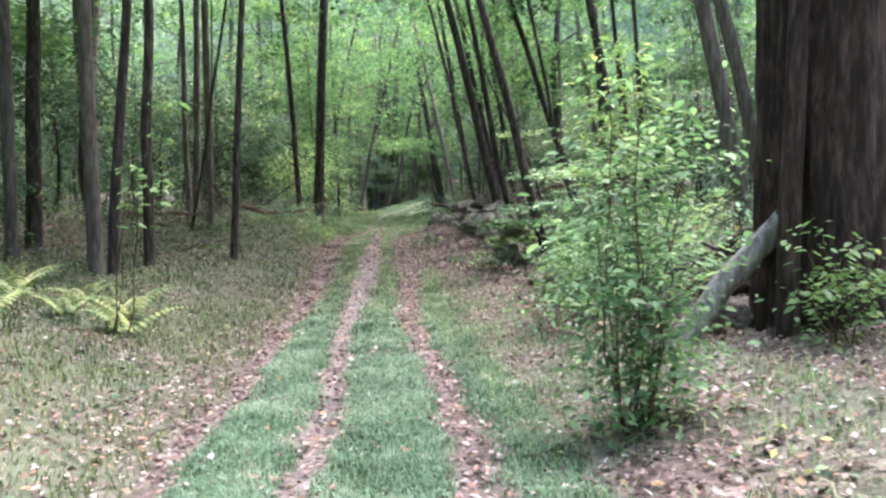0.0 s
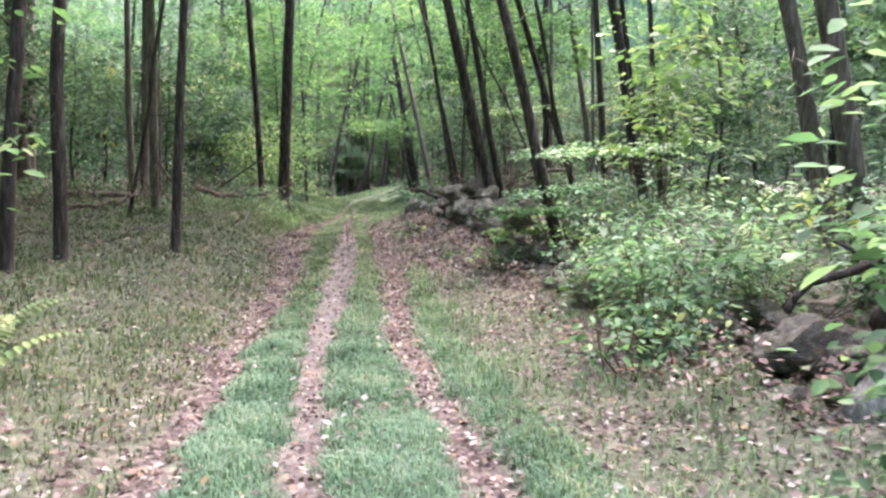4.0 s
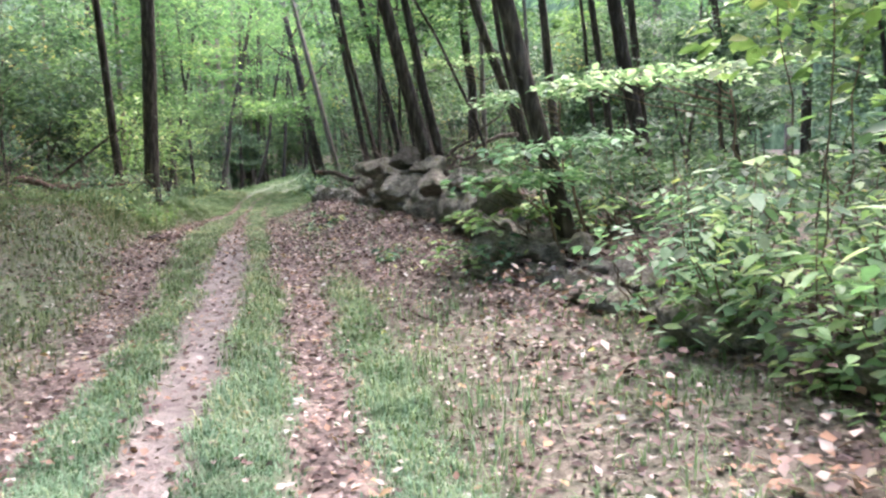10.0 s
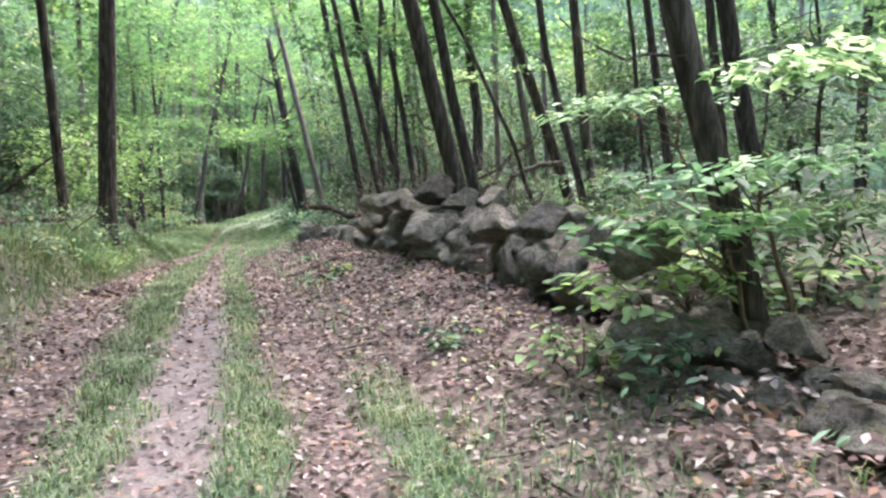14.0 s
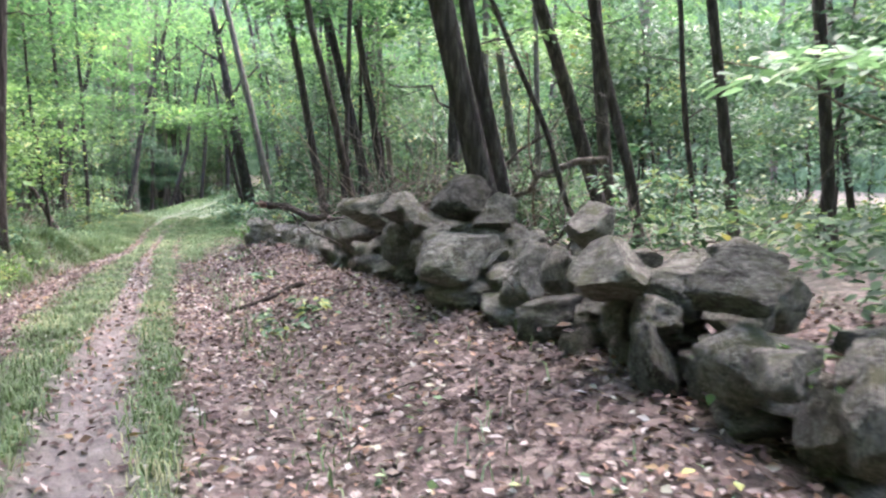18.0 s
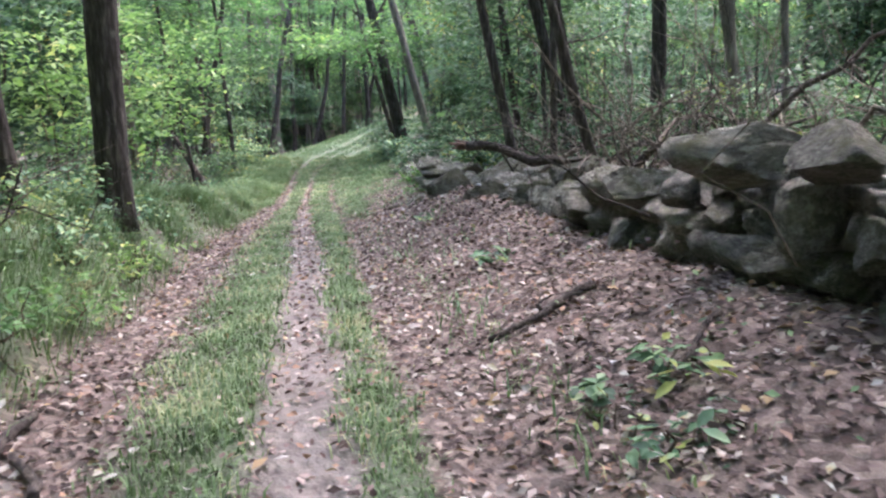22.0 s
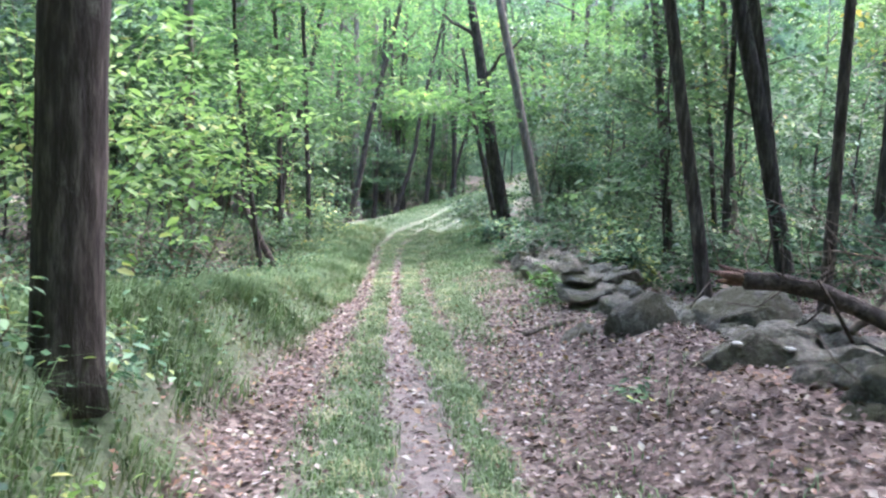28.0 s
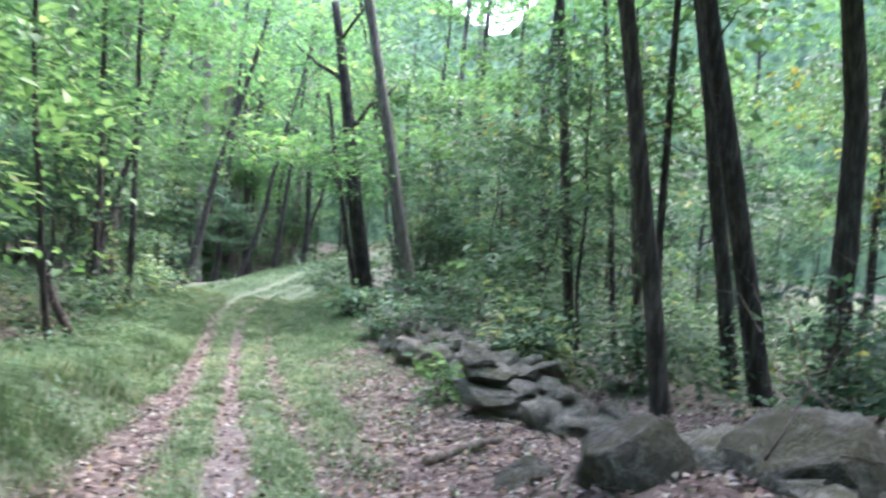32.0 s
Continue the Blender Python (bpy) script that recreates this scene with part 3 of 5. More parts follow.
trunk_tree(-6.17, 26.0, 0.119, 14, -0.029, 0.04, BARK_GREY, "slim pale grey tree inside the wood", 7)
trunk_tree(-4.86, 20.5, 0.052, 12, 0.157, 0.08, BARK_DARK, "slim dark leaning tree inside the wood", 8)
trunk_tree(-6.89, 30.0, 0.174, 16, 0.013, 0.03, BARK_GREY, "grey tree far inside the wood", 9)
trunk_tree(-5.13, 24.5, 0.044, 11, -0.008, 0.05, BARK_GREY, "thin pale tree inside the wood", 10)
trunk_tree(-5.44, 45.0, 0.157, 15, -0.015, 0.03, BARK_GREY, "grey tree far behind the bank", 11)
trunk_tree(-3.06, 28.0, 0.116, 15, -0.081, 0.04, BARK_DARK, "slim dark-barked tree beside a thicker one on the bank", 12)
trunk_tree(-2.68, 29.95, 0.231, 19, 0.029, 0.015, BARK_DARK, "thick straight oak with dark furrowed bark on the bank", 13)
trunk_tree(-0.98, 94.8, 0.303, 20, -0.066, 0.03, BARK_DARK, "dark-barked forest tree with a straight bare trunk", 14)
trunk_tree(-3.36, 51.6, 0.099, 12, -0.04, 0.06, BARK_DARK, "thin dark sapling in the thicket", 15)
trunk_tree(-3.52, 43.2, 0.071, 10, -0.105, 0.08, BARK_DARK, "slim dark tree beside a leaning dead trunk", 16)
trunk_tree(-4.16, 52.0, 0.111, 12, -0.06, 0.05, BARK_DARK, "slim dark tree in the thicket", 17)
trunk_tree(1.69, 85.0, 0.209, 17, 0.071, 0.05, BARK_DARK, "slim dark tree leaning beside the far track", 18)
trunk_tree(0.23, 88.0, 0.199, 17, -0.099, 0.05, BARK_DARK, "dark-barked forest tree with a straight bare trunk", 19)
trunk_tree(3.61, 37.1, 0.133, 15, -0.181, 0.04, BARK_DARK, "dark tree leaning at the end of the rocks", 20)
trunk_tree(3.13, 30.5, 0.089, 14, -0.241, 0.07, BARK_DARK, "dark tree leaning behind the stone wall", 21)
trunk_tree(3.05, 23.6, 0.16, 14, -0.265, 0.04, BARK_DARK, "dark tree leaning over the boulder on the wall", 25)
trunk_tree(3.32, 23.95, 0.11, 12, -0.215, 0.05, BARK_DARK, "second stem of a leaning tree behind the wall", 29)
trunk_tree(4.71, 25.0, 0.047, 8, -0.457, 0.13, BARK_DARK, "thin crooked sapling behind the wall", 30)
trunk_tree(6.07, 27.0, 0.141, 13, -0.348, 0.06, BARK_DARK, "leaning dark tree behind the wall", 31)
trunk_tree(5.38, 25.0, 0.082, 10, -0.243, 0.2, BARK_DARK, "thin crooked tree behind the wall", 32)
trunk_tree(7.6, 26.2, 0.105, 12, -0.137, 0.05, BARK_DARK, "dark tree behind the wall", 33)
trunk_tree(7.65, 27.2, 0.061, 10, -0.112, 0.05, BARK_DARK, "thin upright tree behind the wall", 34)
trunk_tree(12.35, 29.0, 0.097, 12, -0.188, 0.06, BARK_DARK, "slim dark tree in the wood behind the wall", 35)
trunk_tree(4.99, 40.0, 0.081, 12, 0.002, 0.04, BARK_DARK, "thin dark tree far behind the wall", 37)
trunk_tree(3.12, 16.95, 0.13, 11, -0.27, 0.1, BARK_DARK, "crooked forked dark tree leaning towards the track", 38)
trunk_tree(3.14, 54.75, 0.34, 9, -0.189, 0.05, BARK_DARK, "gnarled dark tree with short broken limbs", 40)
trunk_tree(2.79, 54.3, 0.13, 6.2, -0.223, 0.05, BARK_DARK, "crooked dark stem close to a gnarled tree", 41)
trunk_tree(3.78, 50.5, 0.192, 16, -0.236, 0.05, BARK_GREY, "slim grey tree leaning beside a gnarled one", 42)
trunk_tree(4.89, 37.2, 0.158, 15, -0.245, 0.06, BARK_DARK, "dark forked tree behind the rocks", 43)
trunk_tree(5.65, 39.0, 0.143, 14, -0.177, 0.06, BARK_DARK, "dark tree beside a forked one", 44)
trunk_tree(3.24, 33.2, 0.075, 12, 0.02, 0.02, BARK_DARK, "slim upright dark tree behind fallen branches", 45)
trunk_tree(5.44, 44.0, 0.139, 14, -0.11, 0.04, BARK_DARK, "dark-barked forest tree with a straight bare trunk", 46)
trunk_tree(7.26, 46.0, 0.086, 12, -0.116, 0.05, BARK_DARK, "thin dark tree among leafy saplings", 47)
trunk_tree(7.38, 45.0, 0.134, 14, -0.11, 0.03, BARK_GREY, "straight grey tree in the thicket", 48)
trunk_tree(10.18, 40.0, 0.18, 15, -0.173, 0.04, BARK_GREY, "thick grey tree in the clearing behind the wall", 49)
trunk_tree(6.71, 34.0, 0.11, 13, -0.035, 0.04, BARK_GREY, "grey tree behind the dead brushwood", 51)
trunk_tree(8.87, 36.0, 0.1, 13, -0.054, 0.04, BARK_GREY, "slim grey tree behind the dead brushwood", 52)
trunk_tree(4.9, 11.2, 0.147, 14, -0.221, 0.03, BARK_GREY, "straight pale grey tree behind the bushes", 53)
trunk_tree(7.79, 17.0, 0.197, 13, -0.278, 0.06, BARK_GREY, "grey-brown tree leaning behind the bushes", 54)
trunk_tree(8.28, 15.0, 0.164, 14, 0.088, 0.03, BARK_DARK, "dark tree behind the bushes", 55)
trunk_tree(10.37, 18.5, 0.18, 14, 0.018, 0.03, BARK_GREY, "grey-brown tree in the wood behind the bushes", 56)
trunk_tree(9.79, 17.0, 0.071, 12, -0.027, 0.04, BARK_DARK, "thin dark tree in the wood behind the bushes", 57)
trunk_tree(7.32, 24.0, 0.1, 11, -0.105, 0.05, BARK_DARK, "slim dark tree far behind the bushes", 58)
trunk_tree(7.67, 30.0, 0.164, 13, -0.101, 0.05, BARK_DARK, "dark tree far behind the wall", 59)
trunk_tree(5.95, 21.0, 0.15, 13, -0.238, 0.06, BARK_DARK, "dark tree leaning in the wood behind the bushes", 60)

tree("oak", "huge old oak with thick furrowed reddish bark beside the bushes", 4.1, 7.6, 0.56, 16, (-1.0, 0.2), 0.05, BARK_BIG, seed=77, crown=1, limbs=3, first_limb=0.4, sides=56, flare=0.25, rough=0.1, crown_scale=1.3, thin=True)
tree("tree", "grey trunk standing close against a huge oak", 3.4, 7.15, 0.1, 13, (0.3, 0.1), 0.03, BARK_BIG, seed=78, crown=2, limbs=2, sides=14, flare=0.3, thin=True)

# tall trees added to shade the far end of the track, closing the canopy
for n, (y, side, away) in enumerate(((57, -1, 4.4), (61, 1, 3.6), (66, -1, 4.0), (70, 1, 3.2), (75, -1, 3.4), (79, 1, 3.4), (84, 1, 3.0), (90, -1, 3.2), (93, 1, 3.0), (98, 1, 2.8))):
    x = float(rut("C", y)) + side * (away + 0.9)
    tree("tree", "tall forest tree added to shade the far end of the track", x, y, 0.12 + 0.02 * (n % 3), 15, (-side * 3.2, 0.3), 0.06, BARK_DARK, seed=600 + n, crown=n, limbs=3, crown_scale=1.5, sides=9, group="trees along the track", low_crown=0.62, thin=True)
    FEET.append((x, y))

# woodland on both sides, copied from a few grown trees placed beyond the first rows
spots = []
tries = np.random.default_rng(21)
while len(spots) < 150:
    x, y = tries.uniform(-40, 42), tries.uniform(-16, 122)
    side = (rut("L", y) - x) if x < rut("C", y) else (x - rut("R", y))
    clear = (6.5 if x < 0 else 7.5) if y < 90 else 2.5
    if side < clear or any((x - a) ** 2 + (y - b) ** 2 < 3.4 for a, b in spots) or any((x - a) ** 2 + (y - b) ** 2 < 1.4 for a, b in FEET):
        continue
    spots.append((x, y))
near_end = 0
while near_end < 42:
    x, y = tries.uniform(-13, 16), tries.uniform(58, 128)
    side = (rut("L", y) - x) if x < rut("C", y) else (x - rut("R", y))
    if side < np.interp(y, [58, 80, 95, 104], [3.3, 2.8, 2.6, 2.6]) or any((x - a) ** 2 + (y - b) ** 2 < 2.2 for a, b in spots):
        continue
    spots.append((x, y))
    near_end += 1
bend_trees = 0
while bend_trees < 26:
    x, y = tries.uniform(-9, 6), tries.uniform(88, 122)
    if rut("L", y) - x < 1.6 or any((x - a) ** 2 + (y - b) ** 2 < 1.6 for a, b in spots):
        continue
    spots.append((x, y))
    bend_trees += 1
# further trees on the left, added so their crowns darken the wood there
left_shade = 0
while left_shade < 44:
    x, y = tries.uniform(-30, -10.5), tries.uniform(-6, 34)
    if any((x - a) ** 2 + (y - b) ** 2 < 2.6 for a, b in spots + FEET):
        continue
    spots.append((x, y))
    left_shade += 1
MODELS = {}
for n, (x, y) in enumerate(spots):
    k = n % 8
    sort = (k, 150 <= n < 218)
    if sort not in MODELS:
        MODELS[sort] = tree("tree", "slim forest tree with a high leafy crown", x, y, [0.13, 0.18, 0.1, 0.22, 0.15, 0.12, 0.26, 0.09][k], 12 + k % 4 * 1.6,
                         ((k % 3 - 1) * 0.5, 0.2), 0.07, BARK_DARK if k % 3 else BARK_GREY, seed=300 + k, crown=k, limbs=3, crown_scale=1.0, sides=9, group="woodland trees", low_crown=[0.42, 0.5, 0.38, 0.55, 0.46, 0.4, 0.58, 0.36][k], thin=sort[1])
    else:
        s = tries.uniform(1.1, 1.5) if n >= 150 else tries.uniform(0.85, 1.2)
        ob = copy_thing(MODELS[sort], Matrix.Translation((x, y, float(land(x, y)) - 0.12)) @ Matrix.Rotation(tries.uniform(0, 6.28), 4, 'Z'))
        ob.scale = (s, s, s)


# leafy saplings of the understory
def sapling_model(k):
    thing = tagged(new("sapling"), "leafy understory sapling with thin stems and flat sprays of leaves", "sapling", "understory saplings")
    r = np.random.default_rng(500 + k)
    top = np.array([r.normal(0, 0.4), r.normal(0, 0.4), 4.2])
    part_of("stem", tubes_mesh("stem", [tube(wander((0, 0, -0.1), top, 8, 0.08, 40 + k), np.linspace(0.045, 0.012, 8), 6)], BARK_DARK), thing)
    for b in range(4):
        p = top * (0.3 + 0.16 * b)
        a = r.uniform(0, 6.28)
        tip = p + np.array([math.cos(a), math.sin(a), 0.35]) * r.uniform(0.8, 1.5)
        part_of("branch", tubes_mesh("branch", [tube(wander(p, tip, 5, 0.05, b + k), np.linspace(0.016, 0.005, 5), 5)], BARK_DARK), thing)
    part_of("crown", UNDER[k % len(UNDER)], thing, m=Matrix.Translation((0, 0, 2.7)))
    return thing


SAPLINGS = [sapling_model(k) for k in range(6)]
spots_under = []
tries = np.random.default_rng(22)
while len(spots_under) < 340:
    x, y = tries.uniform(-22, 24), tries.uniform(2, 116)
    side = (rut("L", y) - x) if x < rut("C", y) else (x - rut("R", y))
    clear = np.interp(y, [0, 25, 40, 60, 96], [7.0, 6.5, 3.4, 3.0, 3.6]) if x < 0 else np.interp(y, [0, 18, 40, 55], [10.0, 9.0, 4.4, 4.0])
    if side < clear:
        continue
    spots_under.append((x, y))
for n, (x, y) in enumerate(spots_under):
    m = Matrix.Translation((x, y, float(land(x, y)))) @ Matrix.Rotation(tries.uniform(0, 6.28), 4, 'Z')
    if n < 6:
        ob = SAPLINGS[n]
        ob.matrix_basis = m
    else:
        ob = copy_thing(SAPLINGS[n % 6], m)
    s = tries.uniform(0.75, 1.5)
    ob.scale = (s, s, s * tries.uniform(0.9, 1.3))

# distant wooded slope that closes the view
ang = np.linspace(0, 2 * np.pi, 192, endpoint=False)
dip = 1 - 0.27 * np.exp(-((np.degrees(ang) - 65) / 8.0) ** 2)
ring = []
for k, (rx, ry, h) in enumerate(((54, 84, -4), (55, 85, 14), (57, 88, 28), (63, 96, 46))):
    wob = 1 + 0.05 * np.sin(ang * 7 + k) + 0.04 * np.sin(ang * 17 + 2 * k) + 0.03 * np.sin(ang * 31 + k)
    ring.append(np.stack([rx * np.cos(ang), 45 + ry * np.sin(ang), h * wob * (dip if h > 0 else 1.0)], -1))
ring = np.concatenate(ring)
i, j = np.meshgrid(np.arange(3), np.arange(192), indexing="ij")
a0, b0 = i * 192 + j, i * 192 + (j + 1) % 192
m_far, nt_far, b_far = material("far_wood_glow", 1.0)
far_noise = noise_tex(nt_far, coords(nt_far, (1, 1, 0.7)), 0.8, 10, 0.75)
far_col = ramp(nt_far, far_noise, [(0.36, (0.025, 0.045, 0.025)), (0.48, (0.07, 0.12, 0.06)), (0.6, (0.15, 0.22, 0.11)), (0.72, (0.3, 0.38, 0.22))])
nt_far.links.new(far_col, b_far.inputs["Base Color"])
# the slope's own colour also glows, standing in for bright haze
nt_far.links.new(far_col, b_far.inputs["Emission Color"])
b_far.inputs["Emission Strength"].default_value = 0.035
tagged(new("backdrop", smooth(mesh_np("backdrop", ring, np.stack([a0, a0 + 192, b0 + 192, b0], -1).reshape(-1, 4), m_far))), "green wooded backdrop slope with a faint glow for haze", "backdrop", kind="structure")


# ---- the dry stone wall ----
def rock_mesh(seed, cuts=13, subdiv=4, deep=0.42):
    """A field stone: a ball cut flat on several sides, with worn edges and a rough skin."""
    bm = bmesh.new()
    bmesh.ops.create_icosphere(bm, subdivisions=subdiv, radius=1.0)
    r = random.Random(seed)
    planes = []
    for _ in range(cuts):
        d = Vector((r.gauss(0, 1), r.gauss(0, 1), r.gauss(0, 0.8))).normalized()
        planes.append((d, r.uniform(deep, 0.84)))
    for v in bm.verts:
        for d, k in planes:
            over = v.co.dot(d) - k
            if over > 0:
                v.co -= d * over * 0.97
        v.co *= 1 + 0.1 * noise.noise(v.co * 1.6 + Vector((seed, 0, 0))) + 0.07 * noise.noise(v.co * 3.7 + Vector((0, seed, 0))) + 0.06 * noise.noise(v.co * 8.0 + Vector((0, 0, seed)))
    me = bpy.data.meshes.new("stone")
    bm.to_mesh(me)
    bm.free()
    me.materials.append(ROCK)
    smooth(me)
    me.set_sharp_from_angle(angle=radians(32))
    return me


ROCKS = [rock_mesh(k) for k in range(14)]
ROUND = [rock_mesh(40 + k, 11, 4, 0.6) for k in range(6)]
DULL = [rock_mesh(60 + k, 12, 4, 0.5) for k in range(4)]
for me in DULL:
    me.materials[0] = DULL_ROCK
wall_thing = tagged(new("stone_wall"), "tumbled dry stone wall of grey lichen-covered field stones", "stone wall", kind="structure")
rr = random.Random(5)


def stone(x, y, z, sx, sy, sz, rz=0.0, rx=0.0, ry=0.0, k=None, parent=wall_thing, name="stone", kinds=ROCKS):
    ob = new(name, kinds[(rr.randrange(len(kinds)) if k is None else k) % len(kinds)])
    ob.parent = parent
    ob.matrix_basis = Matrix.LocRotScale((x, y, z), Euler((rx, ry, rz)), (sx, sy, sz))
    return ob


def wall_height(y):
    return np.interp(y, [3, 8, 13, 16, 18, 20, 22, 24.5, 26, 28, 30, 32, 36, 40, 44, 52, 60], [0.1, 0.12, 0.1, 0.12, 0.22, 0.5, 0.62, 0.75, 0.65, 0.35, 0.1, 0.0, 0.05, 0.42, 0.42, 0.35, 0.2])


y = 8.0
while y < 54:
    h = float(wall_height(y)) * rr.uniform(0.8, 1.1)
    level = 0.0
    course = 0
    while level < h and course < 4:
        s = rr.uniform(0.13, 0.28) * (1.15 if course == 0 else 1.0)
        sz = s * rr.uniform(0.45, 0.8)
        for across in (-1, 1):
            if across > 0 and rr.random() < 0.3:
                continue
            x = float(wall_x(y)) + (0.28 if y < 22 else 0.16) + across * 0.2 + rr.uniform(-0.08, 0.08) + 0.05 * course
            yy = y + rr.uniform(-0.15, 0.15)
            stone(x, yy, float(land(x, yy)) + level + sz * 0.55, s * rr.uniform(0.9, 1.3), s * rr.uniform(1.0, 1.6), sz, rr.uniform(-0.5, 0.5), rr.uniform(-0.2, 0.2), rr.uniform(-0.2, 0.2))
        level += sz * 1.15
        course += 1
    y += rr.uniform(0.28, 0.42)


def face_stone(y, z, width, height, k, x=2.2, turn=0.0, kinds=ROCKS):
    """A large stone in the face of the wall: place along it, height of its middle, half width and half height."""
    stone(x + 0.1 * (k % 3 - 1) + (0.12 if y < 22 else 0.0), y, z, width * 1.12, width * 1.2, height * 1.22, turn, 0.05 * (k % 5 - 2), 0.04 * (k % 3 - 1), k, kinds=kinds)


# the larger stones from the near end of the wall to the far one
face_stone(16.69, 0.28, 0.34, 0.15, 0, turn=-0.45)
face_stone(17.05, 1.01, 0.24, 0.18, 1, turn=0.18)
face_stone(16.75, 0.5, 0.25, 0.16, 3, turn=0.45)
face_stone(17.61, 0.3, 0.21, 0.17, 4, turn=0.09)
face_stone(17.4, 0.62, 0.2, 0.16, 5, turn=-0.27)
face_stone(18.04, 0.78, 0.14, 0.2, 6, turn=0.36)
face_stone(18.24, 0.93, 0.13, 0.08, 7, turn=0.0)
face_stone(18.42, 0.62, 0.2, 0.2, 8, turn=-0.36)
face_stone(18.56, 0.87, 0.14, 0.11, 9, turn=0.27)
face_stone(18.97, 0.76, 0.2, 0.18, 10, turn=-0.09)
face_stone(19.12, 1.14, 0.29, 0.15, 11, turn=-0.45)
face_stone(19.51, 0.68, 0.15, 0.19, 12, turn=0.18)
face_stone(19.65, 0.9, 0.17, 0.1, 13, turn=-0.18)
face_stone(19.96, 1.11, 0.28, 0.17, 0, turn=0.45)
face_stone(20.03, 0.84, 0.11, 0.1, 1, turn=0.09)
face_stone(20.06, 0.58, 0.13, 0.15, 2, turn=-0.27)
face_stone(20.35, 0.62, 0.1, 0.13, 3, turn=0.36)
face_stone(20.46, 1.34, 0.19, 0.15, 4, turn=0.0)
face_stone(20.6, 0.78, 0.12, 0.1, 5, turn=-0.36)
face_stone(20.65, 1.06, 0.12, 0.14, 6, turn=0.27)
face_stone(21.3, 0.95, 0.24, 0.2, 7, turn=-0.09)
face_stone(21.4, 0.66, 0.2, 0.14, 8, turn=-0.45)
face_stone(22.24, 1.09, 0.46, 0.22, 9, turn=0.18)
face_stone(22.26, 0.71, 0.36, 0.15, 10, turn=-0.18)
face_stone(23.2, 0.95, 0.3, 0.2, 11, turn=0.45)
face_stone(23.3, 1.25, 0.26, 0.12, 12, turn=0.09)
face_stone(23.82, 0.93, 0.16, 0.13, 13, turn=-0.27)
face_stone(24.03, 1.38, 0.3, 0.15, 0, turn=0.36)
face_stone(24.37, 1.02, 0.22, 0.21, 1, turn=0.0)
face_stone(24.4, 0.72, 0.24, 0.14, 2, turn=-0.36)
face_stone(25.12, 1.36, 0.4, 0.17, 3, turn=0.27)
face_stone(25.42, 0.94, 0.2, 0.17, 4, turn=-0.09)
face_stone(25.53, 1.12, 0.16, 0.12, 5, turn=-0.45)
face_stone(25.87, 1.08, 0.18, 0.13, 6, turn=0.18)
face_stone(26.0, 0.75, 0.26, 0.18, 7, turn=-0.18)
face_stone(26.8, 1.0, 0.44, 0.22, 8, turn=0.45)
face_stone(26.9, 0.66, 0.25, 0.14, 9, turn=0.09)
face_stone(27.6, 0.95, 0.3, 0.18, 10, turn=-0.27)
face_stone(27.99, 0.9, 0.28, 0.22, 11, turn=0.36)
face_stone(28.29, 0.72, 0.3, 0.15, 12, turn=0.0)
face_stone(28.72, 0.62, 0.39, 0.22, 0, 2.55, -0.36, ROUND)
face_stone(29.7, 0.95, 0.36, 0.22, 1, 2.5, 0.24, DULL)
face_stone(29.25, 0.8, 0.34, 0.2, 2, 2.5, 0.0, ROUND)
face_stone(29.3, 0.56, 0.24, 0.18, 3, 2.25, -0.24, ROUND)
face_stone(30.96, 0.51, 0.22, 0.18, 4, 2.0, 0.36, ROUND)
face_stone(33.5, 0.52, 0.55, 0.52, 5, 2.42, 0.12, DULL)
face_stone(33.6, 0.5, 0.3, 0.26, 0, 3.1, -0.12, DULL)
face_stone(34.0, 0.48, 0.42, 0.4, 1, 1.65, -0.36, DULL)
face_stone(33.4, 0.42, 0.2, 0.16, 2, 2.0, 0.5, DULL)
face_stone(34.6, 0.2, 0.26, 0.2, 3, 1.3, 0.3, DULL)
face_stone(32.6, 0.5, 0.22, 0.13, 0, 2.75, 0.7, DULL)
face_stone(34.4, 0.3, 0.3, 0.2, 2, 2.6, 0.24, ROUND)
face_stone(36.2, 0.2, 0.2, 0.14, 3, 2.6, 0.0, ROUND)
face_stone(40.2, 0.25, 0.3, 0.22, 4, 2.3, -0.24, ROUND)
face_stone(41.6, 0.3, 0.36, 0.25, 5, 2.2, 0.36, ROUND)
face_stone(43.2, 0.25, 0.4, 0.26, 0, 2.3, 0.12, ROUND)
face_stone(45.4, 0.2, 0.42, 0.28, 1, 2.4, -0.12, ROUND)
face_stone(48.0, 0.25, 0.5, 0.3, 2, 2.6, -0.36, ROUND)


def boulder(label, x, y, z, size, turn, k, mat=None, kinds=ROCKS):
    me = kinds[k].copy()
    if mat:
        me.materials[0] = mat
    ob = tagged(new("boulder", me), label, "boulder")
    ob.matrix_basis = Matrix.LocRotScale((x, y, z), Euler((0.05, 0.1, turn)), size)
    return ob


boulder("dark grey boulder perched on top of the stone wall", 2.28, 22.7, 1.5, (0.36, 0.34, 0.21), 0.3, 7, ROCK_DARK)
boulder("pale grey rock lying among dead leaves under the bushes", 2.78, 8.6, 0.5, (0.36, 0.32, 0.26), 0.4, 2, None, ROUND)
boulder("dark stone in a hollow beside a sawn log", 3.15, 8.75, 0.5, (0.28, 0.26, 0.2), 1.1, 5, ROCK_DARK)
boulder("small grey stone before a sawn log", 2.42, 8.05, 0.36, (0.14, 0.12, 0.09), 0.2, 9)
boulder("small brown stone in dead leaves before the bushes", 2.62, 7.95, 0.38, (0.12, 0.1, 0.08), 0.9, 3, DULL_ROCK)
